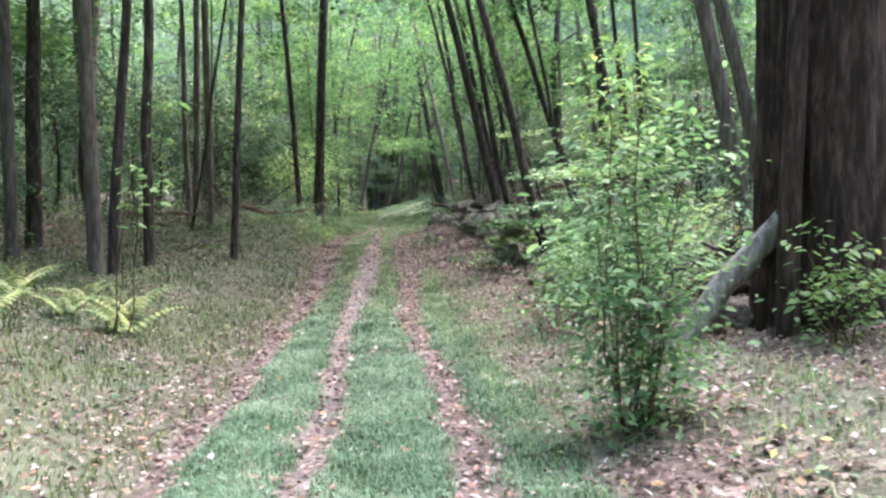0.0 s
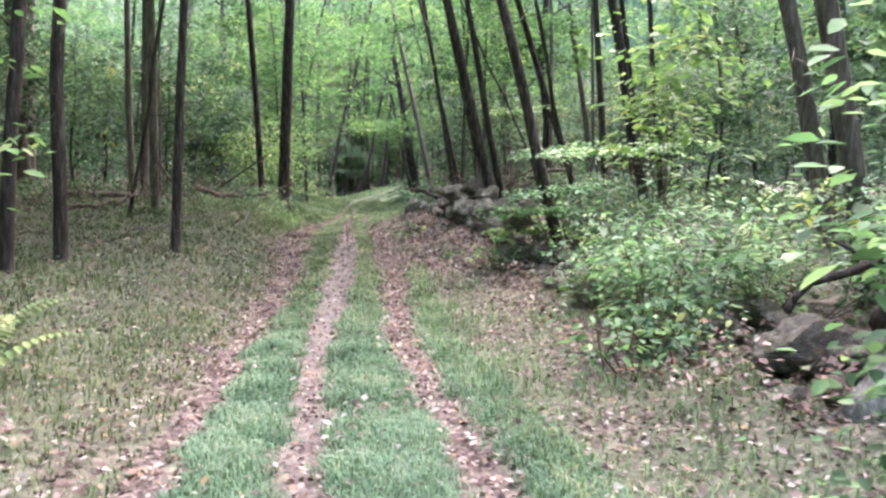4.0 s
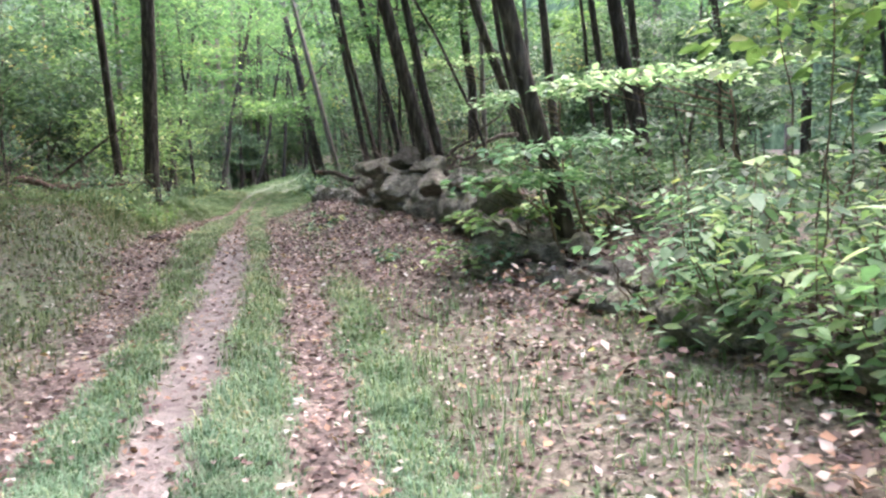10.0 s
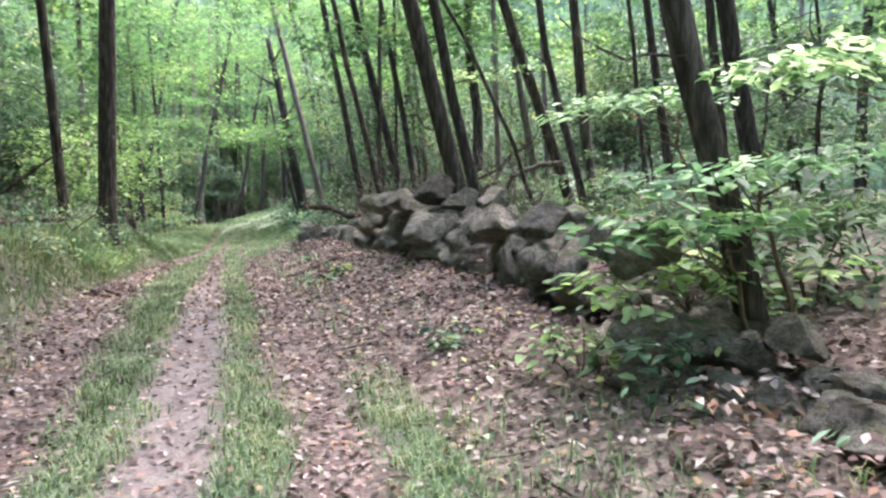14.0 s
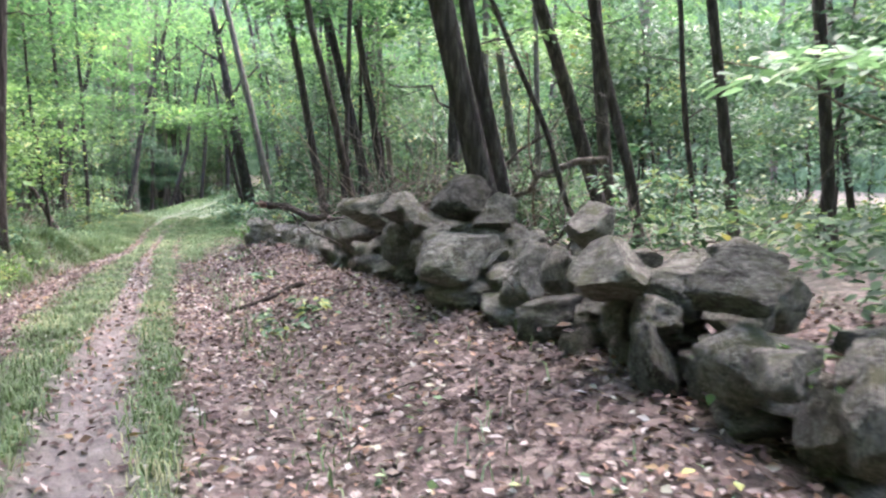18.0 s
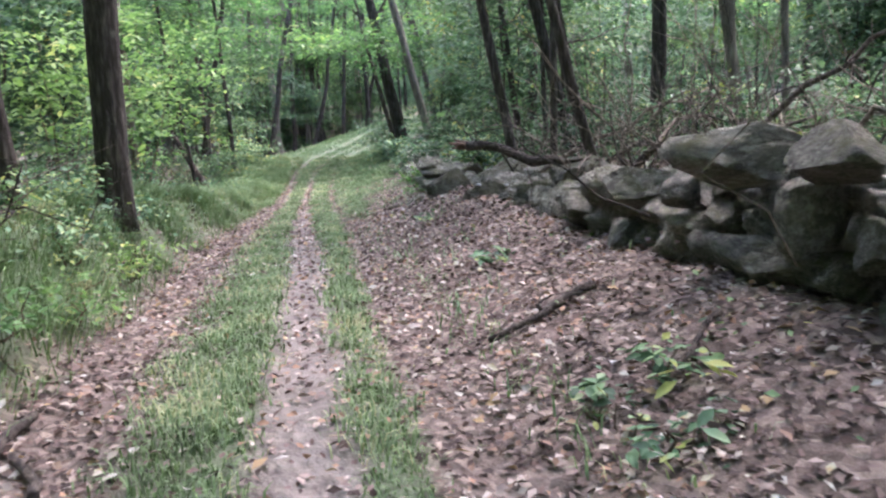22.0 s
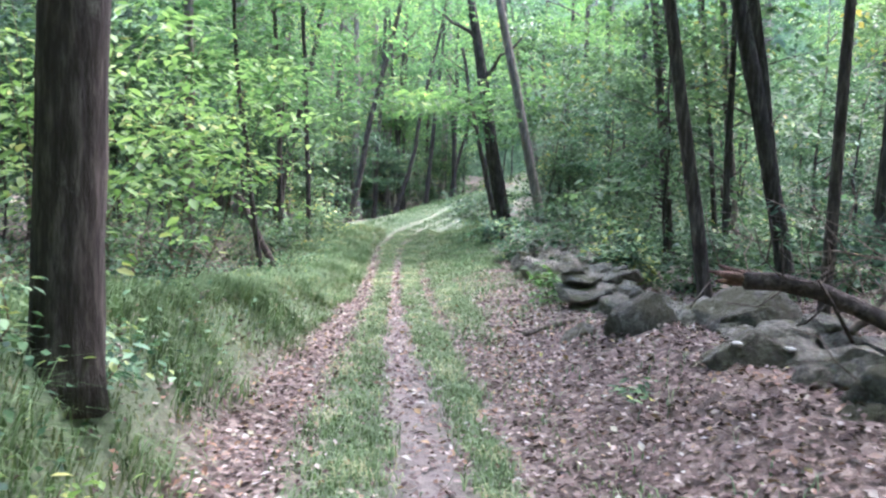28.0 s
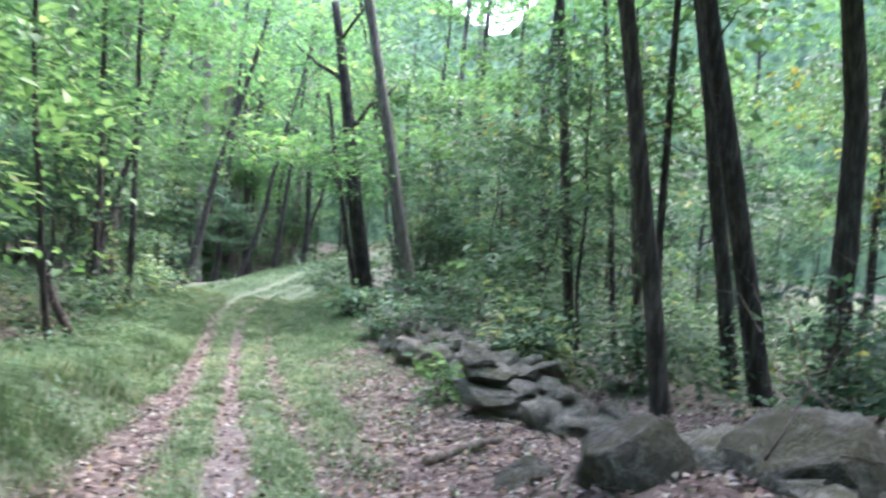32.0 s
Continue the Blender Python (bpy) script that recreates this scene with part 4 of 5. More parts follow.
boulder("low boulder covered with green moss", 2.3, 30.15, 0.6, (0.5, 0.44, 0.28), 0.2, 3, MOSS_ROCK, ROUND)
boulder("mossy green block of stone beside the fallen leaves", 1.9, 30.05, 0.5, (0.24, 0.22, 0.2), 0.9, 1, MOSS_ROCK, ROUND)
pale_boulder = boulder("rounded grey boulder with two white scars", 1.88, 31.75, 0.55, (0.46, 0.4, 0.3), 0.15, 2, DULL_ROCK, ROUND)
boulder("flat stone lying before a scarred boulder", 1.98, 31.1, 0.42, (0.28, 0.22, 0.13), 0.6, 5, DULL_ROCK, ROUND)
boulder("flat mossy slab leaning on the ground", 1.75, 35.4, 0.2, (0.3, 0.26, 0.12), 0.5, 4, MOSS_ROCK, ROUND)
for n, (dz, sc, dx) in enumerate(((0.14, 0.46, 0.05), (0.36, 0.5, -0.08), (0.58, 0.46, 0.02), (0.74, 0.34, -0.2))):
    boulder("flat pale grey slab in a layered rock pile", 2.05 + dx, 37.95 + 0.1 * n, dz, (sc, sc, 0.16), 0.4 * n, 4 + n)

# ---- ground cover ----
def scatter(n, x0, x1, y0, y1, seed, want):
    """Random places with a chance given by want(x, y)."""
    r = np.random.default_rng(seed)
    x, y = r.uniform(x0, x1, n), r.uniform(y0, y1, n)
    keep = r.uniform(0, 1, n) < want(x, y)
    return x[keep], y[keep], r


def grass(name, label, n, seed, want, length, mat, x0=-9, x1=7, y0=1.5, y1=58, arch=0.0, lay=None):
    x, y, r = scatter(n, x0, x1, y0, y1, seed, want)
    k = len(x)
    base = np.stack([x, y, land(x, y) - 0.01], -1)
    h, w = length * r.uniform(0.5, 1.25, k) * (0.6 + 0.75 * np.clip(0.5 + 0.8 * ripple(x * 1.7, y * 1.3), 0, 1)), r.uniform(0.0022, 0.005, k) * (1 + 0.015 * y)
    a = r.uniform(0, 2 * np.pi, k) if lay is None else lay + r.normal(0, 0.8, k)
    bend = r.uniform(0.2, 0.9, k) + arch
    d = np.stack([np.cos(a), np.sin(a), 0 * a], -1)
    side = np.stack([-np.sin(a), np.cos(a), 0 * a], -1)
    up = np.array([0, 0, 1.0])
    mid = base + up * (h * 0.6)[:, None] + d * (h * 0.25 * bend)[:, None]
    tip = base + up * (h * (1 - 0.35 * bend))[:, None] + d * (h * 0.85 * bend)[:, None]
    v = np.stack([base - side * w[:, None], base + side * w[:, None], mid + side * (w * 0.8)[:, None], mid - side * (w * 0.8)[:, None], tip], 1)
    o = (np.arange(k) * 5)[:, None, None]
    f = np.array([[0, 1, 2], [0, 2, 3], [3, 2, 4]])[None] + o
    tagged(new(name, mesh_np(name, v.reshape(-1, 3), f.reshape(-1, 3), mat)), label, "grass", kind="stuff")


def strip_turf(x, y):
    t, b = cover(x, y)
    return np.where((x > rut("L", y)) & (x < rut("R", y) + 0.6), t * (1 - b), 0) * np.interp(y, [0, 25, 60], [1, 0.8, 0.4])


def bank_turf(x, y):
    t, b = cover(x, y)
    return np.where(x < rut("L", y) - 0.1, t, 0) * np.interp(y, [0, 30, 60], [0.9, 0.8, 0.4])


def right_turf(x, y):
    t, b = cover(x, y)
    return np.where(x > rut("R", y) + 0.3, t, 0) * 0.8


grass("track_grass", "short green grass on the strips between the wheel ruts", 230000, 1, lambda x, y: strip_turf(x, y) * (1 - step(11, 18, y)), 0.085, GRASS, -2.2, 1.4, 1.5, 18, arch=0.35)
grass("track_grass", "worn olive grass mixed with dead leaves on the strips between the ruts", 330000, 7, lambda x, y: strip_turf(x, y) * step(11, 18, y) * np.clip(0.95 + 0.7 * ripple(x * 2.1, y * 1.7), 0.4, 1) * 1.5, 0.1, GRASS_OLIVE, -2.4, 1.2, 11, 58, arch=0.45)
grass("bank_grass", "longer pale green grass on the bank", 270000, 2, lambda x, y: bank_turf(x, y) * 1.4, 0.12, GRASS_DRY, -8, -1, arch=0.45)
grass("long_grass", "lush long green grass hanging over the edge of the bank", 230000, 5, lambda x, y: bank_turf(x, y) * step(20, 29, y) * (1 - step(1.7, 3.0, rut("L", y) - x)) * np.clip(0.55 + 1.3 * ripple(x * 1.3, y * 0.9), 0.06, 1) * 1.2, 0.26, GRASS_LONG, -6.5, -1.5, 20, 58, 0.7, -0.3)
grass("grass_tufts", "tufts of soft green grass beside the wheel ruts", 60000, 6, lambda x, y: np.clip(ripple(x * 1.9, y * 1.3) * 2 - 0.2, 0, 1) * np.where((x > rut("R", y) + 0.25) & (x < rut("R", y) + 1.5), 1, 0) * np.interp(y, [0, 14, 18, 38, 42], [1, 1, 0.12, 0.12, 0.8]), 0.13, GRASS, -0.5, 2.5)
grass("meadow_grass", "pale green grass where the track goes out of sight", 90000, 4, lambda x, y: np.where((x > rut("L", y) - 2.5) & (x < rut("R", y) + 2), 0.95, 0) * np.where((np.abs(x - rut("L", y)) < 0.16) | (np.abs(x - rut("R", y)) < 0.16) | (np.abs(x - rut("C", y)) < 0.1), 0.05, 1), 0.15, GRASS_LONG, -7, 9, 46, 90)
grass("verge_grass", "sparse dry grass on the leafy verge", 110000, 3, lambda x, y: right_turf(x, y) * 1.3, 0.14, GRASS_LONG, 0, 4, arch=0.5)


def fallen(name, label, n, seed, want, size, x0, x1, y0, y1, mat=LITTER):
    x, y, r = scatter(n, x0, x1, y0, y1, seed, want)
    k = len(x)
    p = np.stack([x, y, land(x, y) + r.uniform(0.008, 0.035, k)], -1)
    me = leaves(name, p, r.uniform(0, 6.28, k), r.normal(0, 0.3, k), size * r.uniform(0.55, 1.2, k) * (1 + 0.006 * y), mat, True, r.normal(0, 0.4, k))
    tagged(new(name, me), label, "leaves", kind="stuff")


def litter_share(x, y):
    t, b = cover(x, y)
    return np.clip(1 - t * 0.9 - b * 0.72, 0.04, 1)


fallen("leaf_litter", "dry pinkish-brown fallen leaves on the ground", 200000, 11, lambda x, y: litter_share(x, y) * np.interp(y, [0, 30, 60], [1, 0.9, 0.4]), 0.055, -3.2, 4.2, 1.0, 58)
fallen("leaf_litter", "larger bright curled leaves lying on the others", 21000, 13, lambda x, y: np.clip(litter_share(x, y), 0.25, 1) * 0.8, 0.07, -4.0, 3.2, 1.0, 46, LITTER_BRIGHT)
fallen("leaf_litter", "scattered brown fallen leaves in the grass and wood", 45000, 12, lambda x, y: litter_share(x, y) * 0.7, 0.07, -9, -3.2, 2.0, 50)


# ---- shrubs, ferns and low plants ----
def shrub(label, x, y, spread, height, n_sprays, per, size, mat, seed, stems=5, low=0.15, name="shrub", spray=0.3, lean=(0, 0), group=""):
    """A shrub: several thin stems from the ground and sprays of leaves along them."""
    thing = tagged(new(name), label, "bush", group)
    z = float(land(x, y))
    thing.location = (x, y, z)
    r = np.random.default_rng(seed)
    tops = []
    for k in range(stems):
        a = 2 * math.pi * k / stems + r.uniform(-0.4, 0.4)
        tip = np.array([math.cos(a) * spread * r.uniform(0.35, 0.9) + lean[0], math.sin(a) * spread * r.uniform(0.35, 0.9) + lean[1], height * r.uniform(0.65, 1.0)])
        foot = np.array([math.cos(a) * 0.08, math.sin(a) * 0.08, -0.05])
        part_of("stem", tubes_mesh("stem", [tube(wander(foot, tip, 7, 0.04, seed + k), np.linspace(0.009, 0.003, 7), 5)], TWIG), thing)
        tops.append((foot, tip))
    tops = np.array(tops)

    def place(rn, n):
        pick = rn.integers(0, stems, n)
        f = rn.uniform(low, 1.05, n)[:, None]
        p = tops[pick, 0] * (1 - f) + tops[pick, 1] * f
        return p + rn.normal(0, 1, (n, 3)) * [spread * 0.3, spread * 0.3, height * 0.07]
    p, h, t, s, ro = sprays(n_sprays, int(per * 1.05), place, spray * 0.9, size, seed, 0.16)
    s = s * np.random.default_rng(seed + 5).uniform(0.6, 1.3, len(s))
    p[:, 2] = np.maximum(p[:, 2], 0.03)
    part_of("foliage", leaves("foliage", p, h, t, s, mat, False, ro), thing)
    return thing


SHRUB = "leafy green shrub with thin stems at the edge of the track"
shrub("tall bright green bush with drooping leaves overhanging the track", 1.5, 5.15, 0.42, 2.2, 250, 12, 0.075, LEAF_FRESH_LIT, 1, 12, 0.1)
shrub("tall green shrub beside a huge oak", 3.54, 6.51, 0.4, 1.0, 40, 11, 0.085, LEAF_BRIGHT, 2, 5, 0.25)
shrub("low shrub with rounded pale leaves beside the track", 2.31, 9.65, 0.4, 0.6, 25, 9, 0.098, LEAF_BUSH, 3, 6)
shrub("shrub with pale grey-green leaves beside the track", 2.39, 10.46, 0.55, 1.3, 54, 10, 0.106, LEAF_FRESH_LIT, 23, 7)
shrub("low leafy shrub growing over tumbled stones", 3.01, 10.96, 0.6, 1.2, 57, 10, 0.105, LEAF_PALE, 4, 7)
shrub("low leafy shrub with pale leaves in front of stones", 2.66, 11.37, 0.5, 0.9, 36, 10, 0.098, LEAF_PALE, 5, 6)
shrub(SHRUB, 3.67, 11.57, 0.8, 1.36, 51, 10, 0.105, LEAF_PALE, 6, 7)
shrub("shrub with pale grey-green leaves among taller bushes", 2.98, 12.59, 0.75, 1.15, 43, 10, 0.098, LEAF_FRESH_LIT, 7, 7)
shrub(SHRUB, 4.32, 12.89, 0.9, 1.44, 51, 10, 0.105, LEAF_BUSH, 8, 7)
shrub(SHRUB, 3.42, 14.02, 0.8, 1.1, 51, 10, 0.098, LEAF_BUSH, 9, 7)
shrub("low shrub with yellowing leaves at the foot of the wall", 2.72, 13.5, 0.45, 0.51, 16, 10, 0.1, LEAF_BRIGHT, 10, 6)
shrub("slender sapling with bright yellow-green leaves above the bushes", 3.53, 13.6, 0.75, 4.2, 75, 10, 0.15, LEAF_BRIGHT, 11, 3, 0.6, "sapling", 0.4)
def flat_sapling(label, x, y, reach, z, seed):
    """A young tree whose leaves lie in one flat layer reaching towards the track."""
    thing = tagged(new("sapling"), label, "sapling")
    thing.location = (x, y, float(land(x, y)))
    part_of("stem", tubes_mesh("stem", [tube(wander((0, 0, -0.05), (-0.25, 0, z - 0.25), 7, 0.05, seed), np.linspace(0.02, 0.012, 7), 6)], TWIG), thing)
    for k in range(6):
        tip = np.array([-reach * (0.45 + 0.55 * (k % 3) / 2), (k - 2.5) * 0.28, z + 0.03 * (k % 2) - 0.12])
        part_of("branch", tubes_mesh("branch", [tube(wander((-0.25, 0, z - 0.3 - 0.05 * k), tip, 6, 0.03, seed + k), np.linspace(0.009, 0.003, 6), 5)], TWIG), thing)

    def place(r, n):
        u = r.uniform(0, 1, n) ** 0.8
        return np.stack([0.35 - u * (reach + 0.35), r.normal(0, 0.36, n) * (1.2 - 0.5 * u), z - 0.16 * u + r.normal(0, 0.045, n)], -1)
    p, h, t, s, ro = sprays(int(26 * reach), 10, place, 0.24, 0.12, seed, 0.08)
    part_of("foliage", leaves("foliage", p, h, t * 0.8, s, LEAF_FRESH_LIT if z < 1.2 else LEAF_PALE, False, ro), thing)


flat_sapling("young maple with a flat layer of bright leaves over the stones", 4.75, 16.3, 2.1, 1.75, 12)
flat_sapling("young maple with flat leaf layers behind the stone wall", 4.01, 19.19, 1.2, 1.6, 13)
flat_sapling("young beech with flat leaf layers behind the wall", 4.85, 26.87, 1.5, 2.9, 14)
flat_sapling("young maple with broad leaves spreading low over broken stones", 2.85, 17.0, 0.9, 0.65, 35)
flat_sapling("young maple with broad leaves at the end of the wall", 2.85, 16.55, 1.1, 1.0, 36)
flat_sapling("young maple with broad leaves drooping over the near stones", 3.1, 16.6, 0.9, 1.3, 31)
shrub("low broad-leaved plant at the foot of the near stones", 1.85, 16.9, 0.28, 0.4, 14, 7, 0.11, LEAF_FRESH_LIT, 33, 4, 0.4)
shrub("large pale round leaves of a low plant beside the track", 1.75, 9.4, 0.32, 0.6, 22, 7, 0.1, LEAF_FRESH_LIT, 34, 5, 0.3)
shrub("dark green shrub under a leaning tree", 3.6, 18.3, 0.8, 0.9, 80, 10, 0.1, LEAF_UNDER, 13, 7, 0.05)
shrub("leafy shrub in front of tumbled stones", 2.69, 14.34, 0.55, 0.68, 19, 9, 0.098, LEAF_PALE, 26, 6)
shrub("green shrub drooping over the wall", 3.2, 17.3, 0.5, 0.9, 36, 9, 0.11, LEAF_BUSH, 14, 5, 0.3)
shrub("low green seedling at the foot of the wall", 2.14, 16.39, 0.25, 0.35, 16, 7, 0.1, LEAF_BUSH, 15, 3, 0.4)
shrub("small seedling with pale leaves beside the wall", 2.53, 18.89, 0.2, 0.5, 10, 6, 0.12, LEAF_BRIGHT, 19, 3, 0.5)
for n, (x, y, h, mat) in enumerate(((-2.45, 25.26, 0.45, LEAF_BRIGHT), (-2.35, 26.61, 0.5, LEAF_BRIGHT), (-2.57, 27.47, 0.55, LEAF_BUSH), (-3.05, 27.82, 0.6, LEAF_BUSH), (-2.38, 28.66, 0.5, LEAF_BRIGHT),
                                    (-2.94, 29.28, 0.6, LEAF_BUSH), (-2.6, 23.63, 0.35, LEAF_BUSH), (-2.66, 30.3, 0.4, LEAF_BUSH), (-3.16, 25.59, 0.5, LEAF_UNDER), (-3.53, 31.63, 0.7, LEAF_UNDER),
                                    (-3.24, 33.51, 0.6, LEAF_UNDER), (-4.0, 29.84, 0.9, LEAF_UNDER), (-4.21, 27.47, 1.0, LEAF_UNDER))):
    shrub("low leafy plant with yellow-green leaves on the bank", x, y, 0.4, h * 0.75, 46, 8, 0.07, mat, 40 + n, 5, 0.2, "low_shrub", 0.2, group="plants on the bank")
for n, (x, y, h, sp) in enumerate(((3.36, 40.22, 1.0, 0.7), (3.3, 40.9, 0.7, 0.6), (3.95, 38.41, 1.1, 0.7), (3.84, 42.81, 1.3, 0.9), (2.9, 42.02, 0.5, 0.5), (2.99, 44.92, 1.0, 0.8), (2.58, 47.48, 1.1, 0.9), (3.43, 49.6, 1.5, 1.0),
                                   (4.98, 46.2, 1.8, 1.1), (2.37, 51.3, 1.0, 0.9), (4.44, 55.59, 1.8, 1.2), (4.48, 35.16, 1.2, 0.8), (5.88, 33.93, 1.5, 1.0), (6.43, 30.17, 1.3, 1.0), (5.38, 28.17, 1.0, 0.8), (6.1, 25.59, 1.2, 0.9),
                                   (2.79, 58.18, 1.2, 1.0), (2.65, 65.94, 1.2, 1.1), (-3.15, 55.59, 1.2, 0.9), (-3.55, 49.6, 1.0, 0.8), (-4.14, 46.2, 1.3, 0.9), (-3.95, 63.35, 1.2, 1.0), (-4.61, 36.4, 1.3, 0.9), (-4.31, 38.86, 1.0, 0.8))):
    shrub("dense green undergrowth shrub along the edge of the wood", x, y, sp, h, 90, 10, 0.1 + 0.0008 * y, LEAF_UNDER if n % 3 else LEAF_BUSH, 80 + n, 6, 0.05, group="shrubs along the wood edge")

for n, (x, y, h, sp, mat) in enumerate(((3.49, 10.66, 1.0, 0.5, LEAF_PALE), (2.79, 12.08, 0.9, 0.5, LEAF_FRESH_LIT), (2.77, 13.29, 1.2, 0.6, LEAF_PALE), (3.4, 14.77, 0.9, 0.5, LEAF_PALE),
                                      (3.82, 15.42, 1.0, 0.8, LEAF_UNDER), (3.9, 17.5, 1.1, 0.7, LEAF_UNDER), (4.6, 17.57, 1.3, 0.9, LEAF_UNDER), (4.82, 14.56, 1.3, 0.9, LEAF_UNDER), (4.01, 19.19, 1.0, 0.7, LEAF_UNDER))):
    shrub("dense leafy bush growing over the tumbled stones", x, y, sp, h, 48, 10, 0.11, mat, 120 + n, 7, 0.08, group="bushes along the wall")
shrub("young tree with yellow-green leaves arching over the bank", -3.56, 36.07, 1.2, 3.6, 110, 12, 0.13, LEAF_BRIGHT, 140, 6, 0.5, "sapling", 0.45, (0.35, 0))
shrub("young maple with layered green leaves at the edge of the wood", -4.12, 33.6, 1.2, 3.4, 120, 12, 0.13, LEAF_BRIGHT, 141, 6, 0.35, "sapling", 0.45, (0.3, 0))
shrub("slender seedling with a few yellowed leaves before the trunks", -2.84, 8.84, 0.3, 2.1, 9, 8, 0.1, LEAF_BRIGHT, 142, 3, 0.8, "sapling", 0.22, (0.4, -0.3))
shrub("broad-leaved plant growing from the stone wall", 1.85, 39.3, 0.4, 0.6, 30, 9, 0.13, LEAF_BRIGHT, 143, 5, 0.2)

# fern fronds at the edge of the wood
def fern(x, y, seed, scale):
    thing = tagged(new("fern"), "yellowing fern with arching fronds", "fern", "ferns in the grass")
    thing.location = (x, y, float(land(x, y)))
    r = np.random.default_rng(seed)
    for k in range(6):
        a = 2 * math.pi * k / 6 + r.uniform(-0.6, 0.6)
        n = 13
        reach, droop = r.uniform(0.75, 1.2), r.uniform(0.3, 0.45)
        t = np.linspace(0.15, 1, n)
        out = t * 0.62 * scale * reach
        up = (0.6 * t - droop * t ** 2) * scale * 1.3
        c = np.stack([np.cos(a) * out, np.sin(a) * out, up], -1)
        size = 0.15 * scale * (1.05 - t) + 0.02
        cc = np.concatenate([c, c])
        head = np.concatenate([np.full(n, a + 1.35), np.full(n, a - 1.35)])
        part_of("frond", leaves("frond", cc, head, np.full(2 * n, 0.25), np.concatenate([size, size]), FERN), thing)


for n, (x, y) in enumerate(((-3.52, 9.24), (-4.09, 8.84), (-3.14, 10.05), (-4.48, 10.05), (-3.82, 10.56), (-5.06, 9.44), (-2.84, 9.04), (-4.89, 11.27), (-5.74, 10.56), (-4.28, 8.23), (-3.8, 7.93), (-5.25, 8.63))):
    fern(x, y, 70 + n, 0.75 + 0.12 * (n % 4))

# small leaves low over the ground in the woods
def undergrowth(name, label, n, seed, x0, x1, y0, y1, want, height, size, mat):
    x, y, r = scatter(n, x0, x1, y0, y1, seed, want)
    k = len(x)
    p = np.stack([x, y, land(x, y) + height * r.uniform(0.1, 1, k) ** 1.4], -1)
    tagged(new(name, leaves(name, p, r.uniform(0, 6.28, k), r.uniform(-0.2, 0.7, k), size * r.uniform(0.6, 1.3, k), mat, True, r.normal(0, 0.4, k))), label, "undergrowth", kind="stuff")


def clumpy(x, y):
    return np.clip(0.4 + 1.0 * ripple(x * 0.55 + 3, y * 0.45), 0.12, 1)


undergrowth("undergrowth", "low green seedlings and brambles on the wood floor", 190000, 31, 3.7, 26, 5, 75, lambda x, y: clumpy(x, y) * step(2.8, 4.5, x - rut("R", y)), 0.5, 0.13, LEAF_UNDER)
undergrowth("undergrowth", "low green seedlings on the wood floor behind the bank", 70000, 32, -15, -4.0, 5, 75, lambda x, y: clumpy(x, y) * step(4.0, 6.5, rut("L", y) - x), 0.45, 0.13, LEAF_UNDER)
undergrowth("undergrowth", "dense dark green thicket beyond the stone wall", 70000, 40, 4.0, 15, 33, 72, lambda x, y: clumpy(x, y) * step(3.6, 4.6, x - rut("R", y)), 1.1, 0.15, LEAF_UNDER)
undergrowth("weeds", "small broad-leaved weeds among the grass on the bank", 50000, 33, -7, -1.4, 2, 46, lambda x, y: clumpy(x, y) * 0.55 * step(0.3, 0.9, rut("L", y) - x), 0.14, 0.055, LEAF_UNDER)
undergrowth("weeds", "small green weeds in the leaf litter", 9000, 34, 0.7, 3.0, 2, 40, lambda x, y: np.clip(ripple(x * 1.3, y * 0.9) - 0.15, 0, 1) * 0.9, 0.08, 0.06, LEAF_BUSH)


# ---- dead wood ----
def dead_branch(name, label, a, b, r0, r1, seed, twigs=3, bend=0.06, mat=None, on_ground=False):
    """A fallen or leaning branch with broken side twigs."""
    mat = BARK_LOG if mat == BARK_DARK else mat or BARK_DEAD
    thing = tagged(new(name), label, "branch")
    a, b = np.array(a, float), np.array(b, float)
    line = wander(a, b, 10, bend, seed)
    if on_ground:
        line[:, 2] = land(line[:, 0], line[:, 1]) + np.linspace(r0, r1, 10) * 0.8 + 0.025
    thing.location = line[0]
    rel = line - line[0]
    part_of("stem", tubes_mesh("stem", [tube(rel, np.linspace(r0, r1, 10), 9, 0.09, seed)], mat), thing)
    r = np.random.default_rng(seed)
    for k in range(twigs):
        i = int(r.integers(3, 9))
        d = r.normal(0, 1, 3) * [1, 1, 0.6]
        d[2] = abs(d[2]) if on_ground else d[2]
        d = d / np.linalg.norm(d) * r.uniform(0.3, 0.9) * np.linalg.norm(b - a) * 0.4
        part_of("twig", tubes_mesh("twig", [tube(wander(rel[i], rel[i] + d, 6, 0.03, seed + k + 1), np.linspace(r1 * 0.8, r1 * 0.2, 6), 5)], mat), thing)
    return thing


dead_branch("fallen_branch", "crooked dead branch lying on the fallen leaves", (1.35, 25.6, 0), (0.55, 25.3, 0), 0.035, 0.02, 1, 1, 0.03, BARK_DARK, True)
dead_branch("fallen_branch", "dead stick lying across the leaf litter", (1.6, 24.28, 0), (1.19, 23.87, 0), 0.02, 0.008, 2, 0, 0.01, BARK_DARK, True)
dead_branch("fallen_branch", "pale short stick on the leaves", (0.53, 18.89, 0), (0.89, 18.93, 0), 0.015, 0.01, 3, 0, 0.01, BARK_DEAD, True)
dead_branch("fallen_branch", "grey log lying beside the rocks", (0.8, 35.95, 0), (1.55, 36.2, 0), 0.05, 0.04, 4, 1, 0.02, BARK_DEAD, True)
dead_branch("fallen_branch", "dark broken stick at the edge of the track", (-2.0, 23.6, 0), (-1.98, 24.6, 0), 0.032, 0.026, 5, 0, 0.01, BARK_DARK, True)
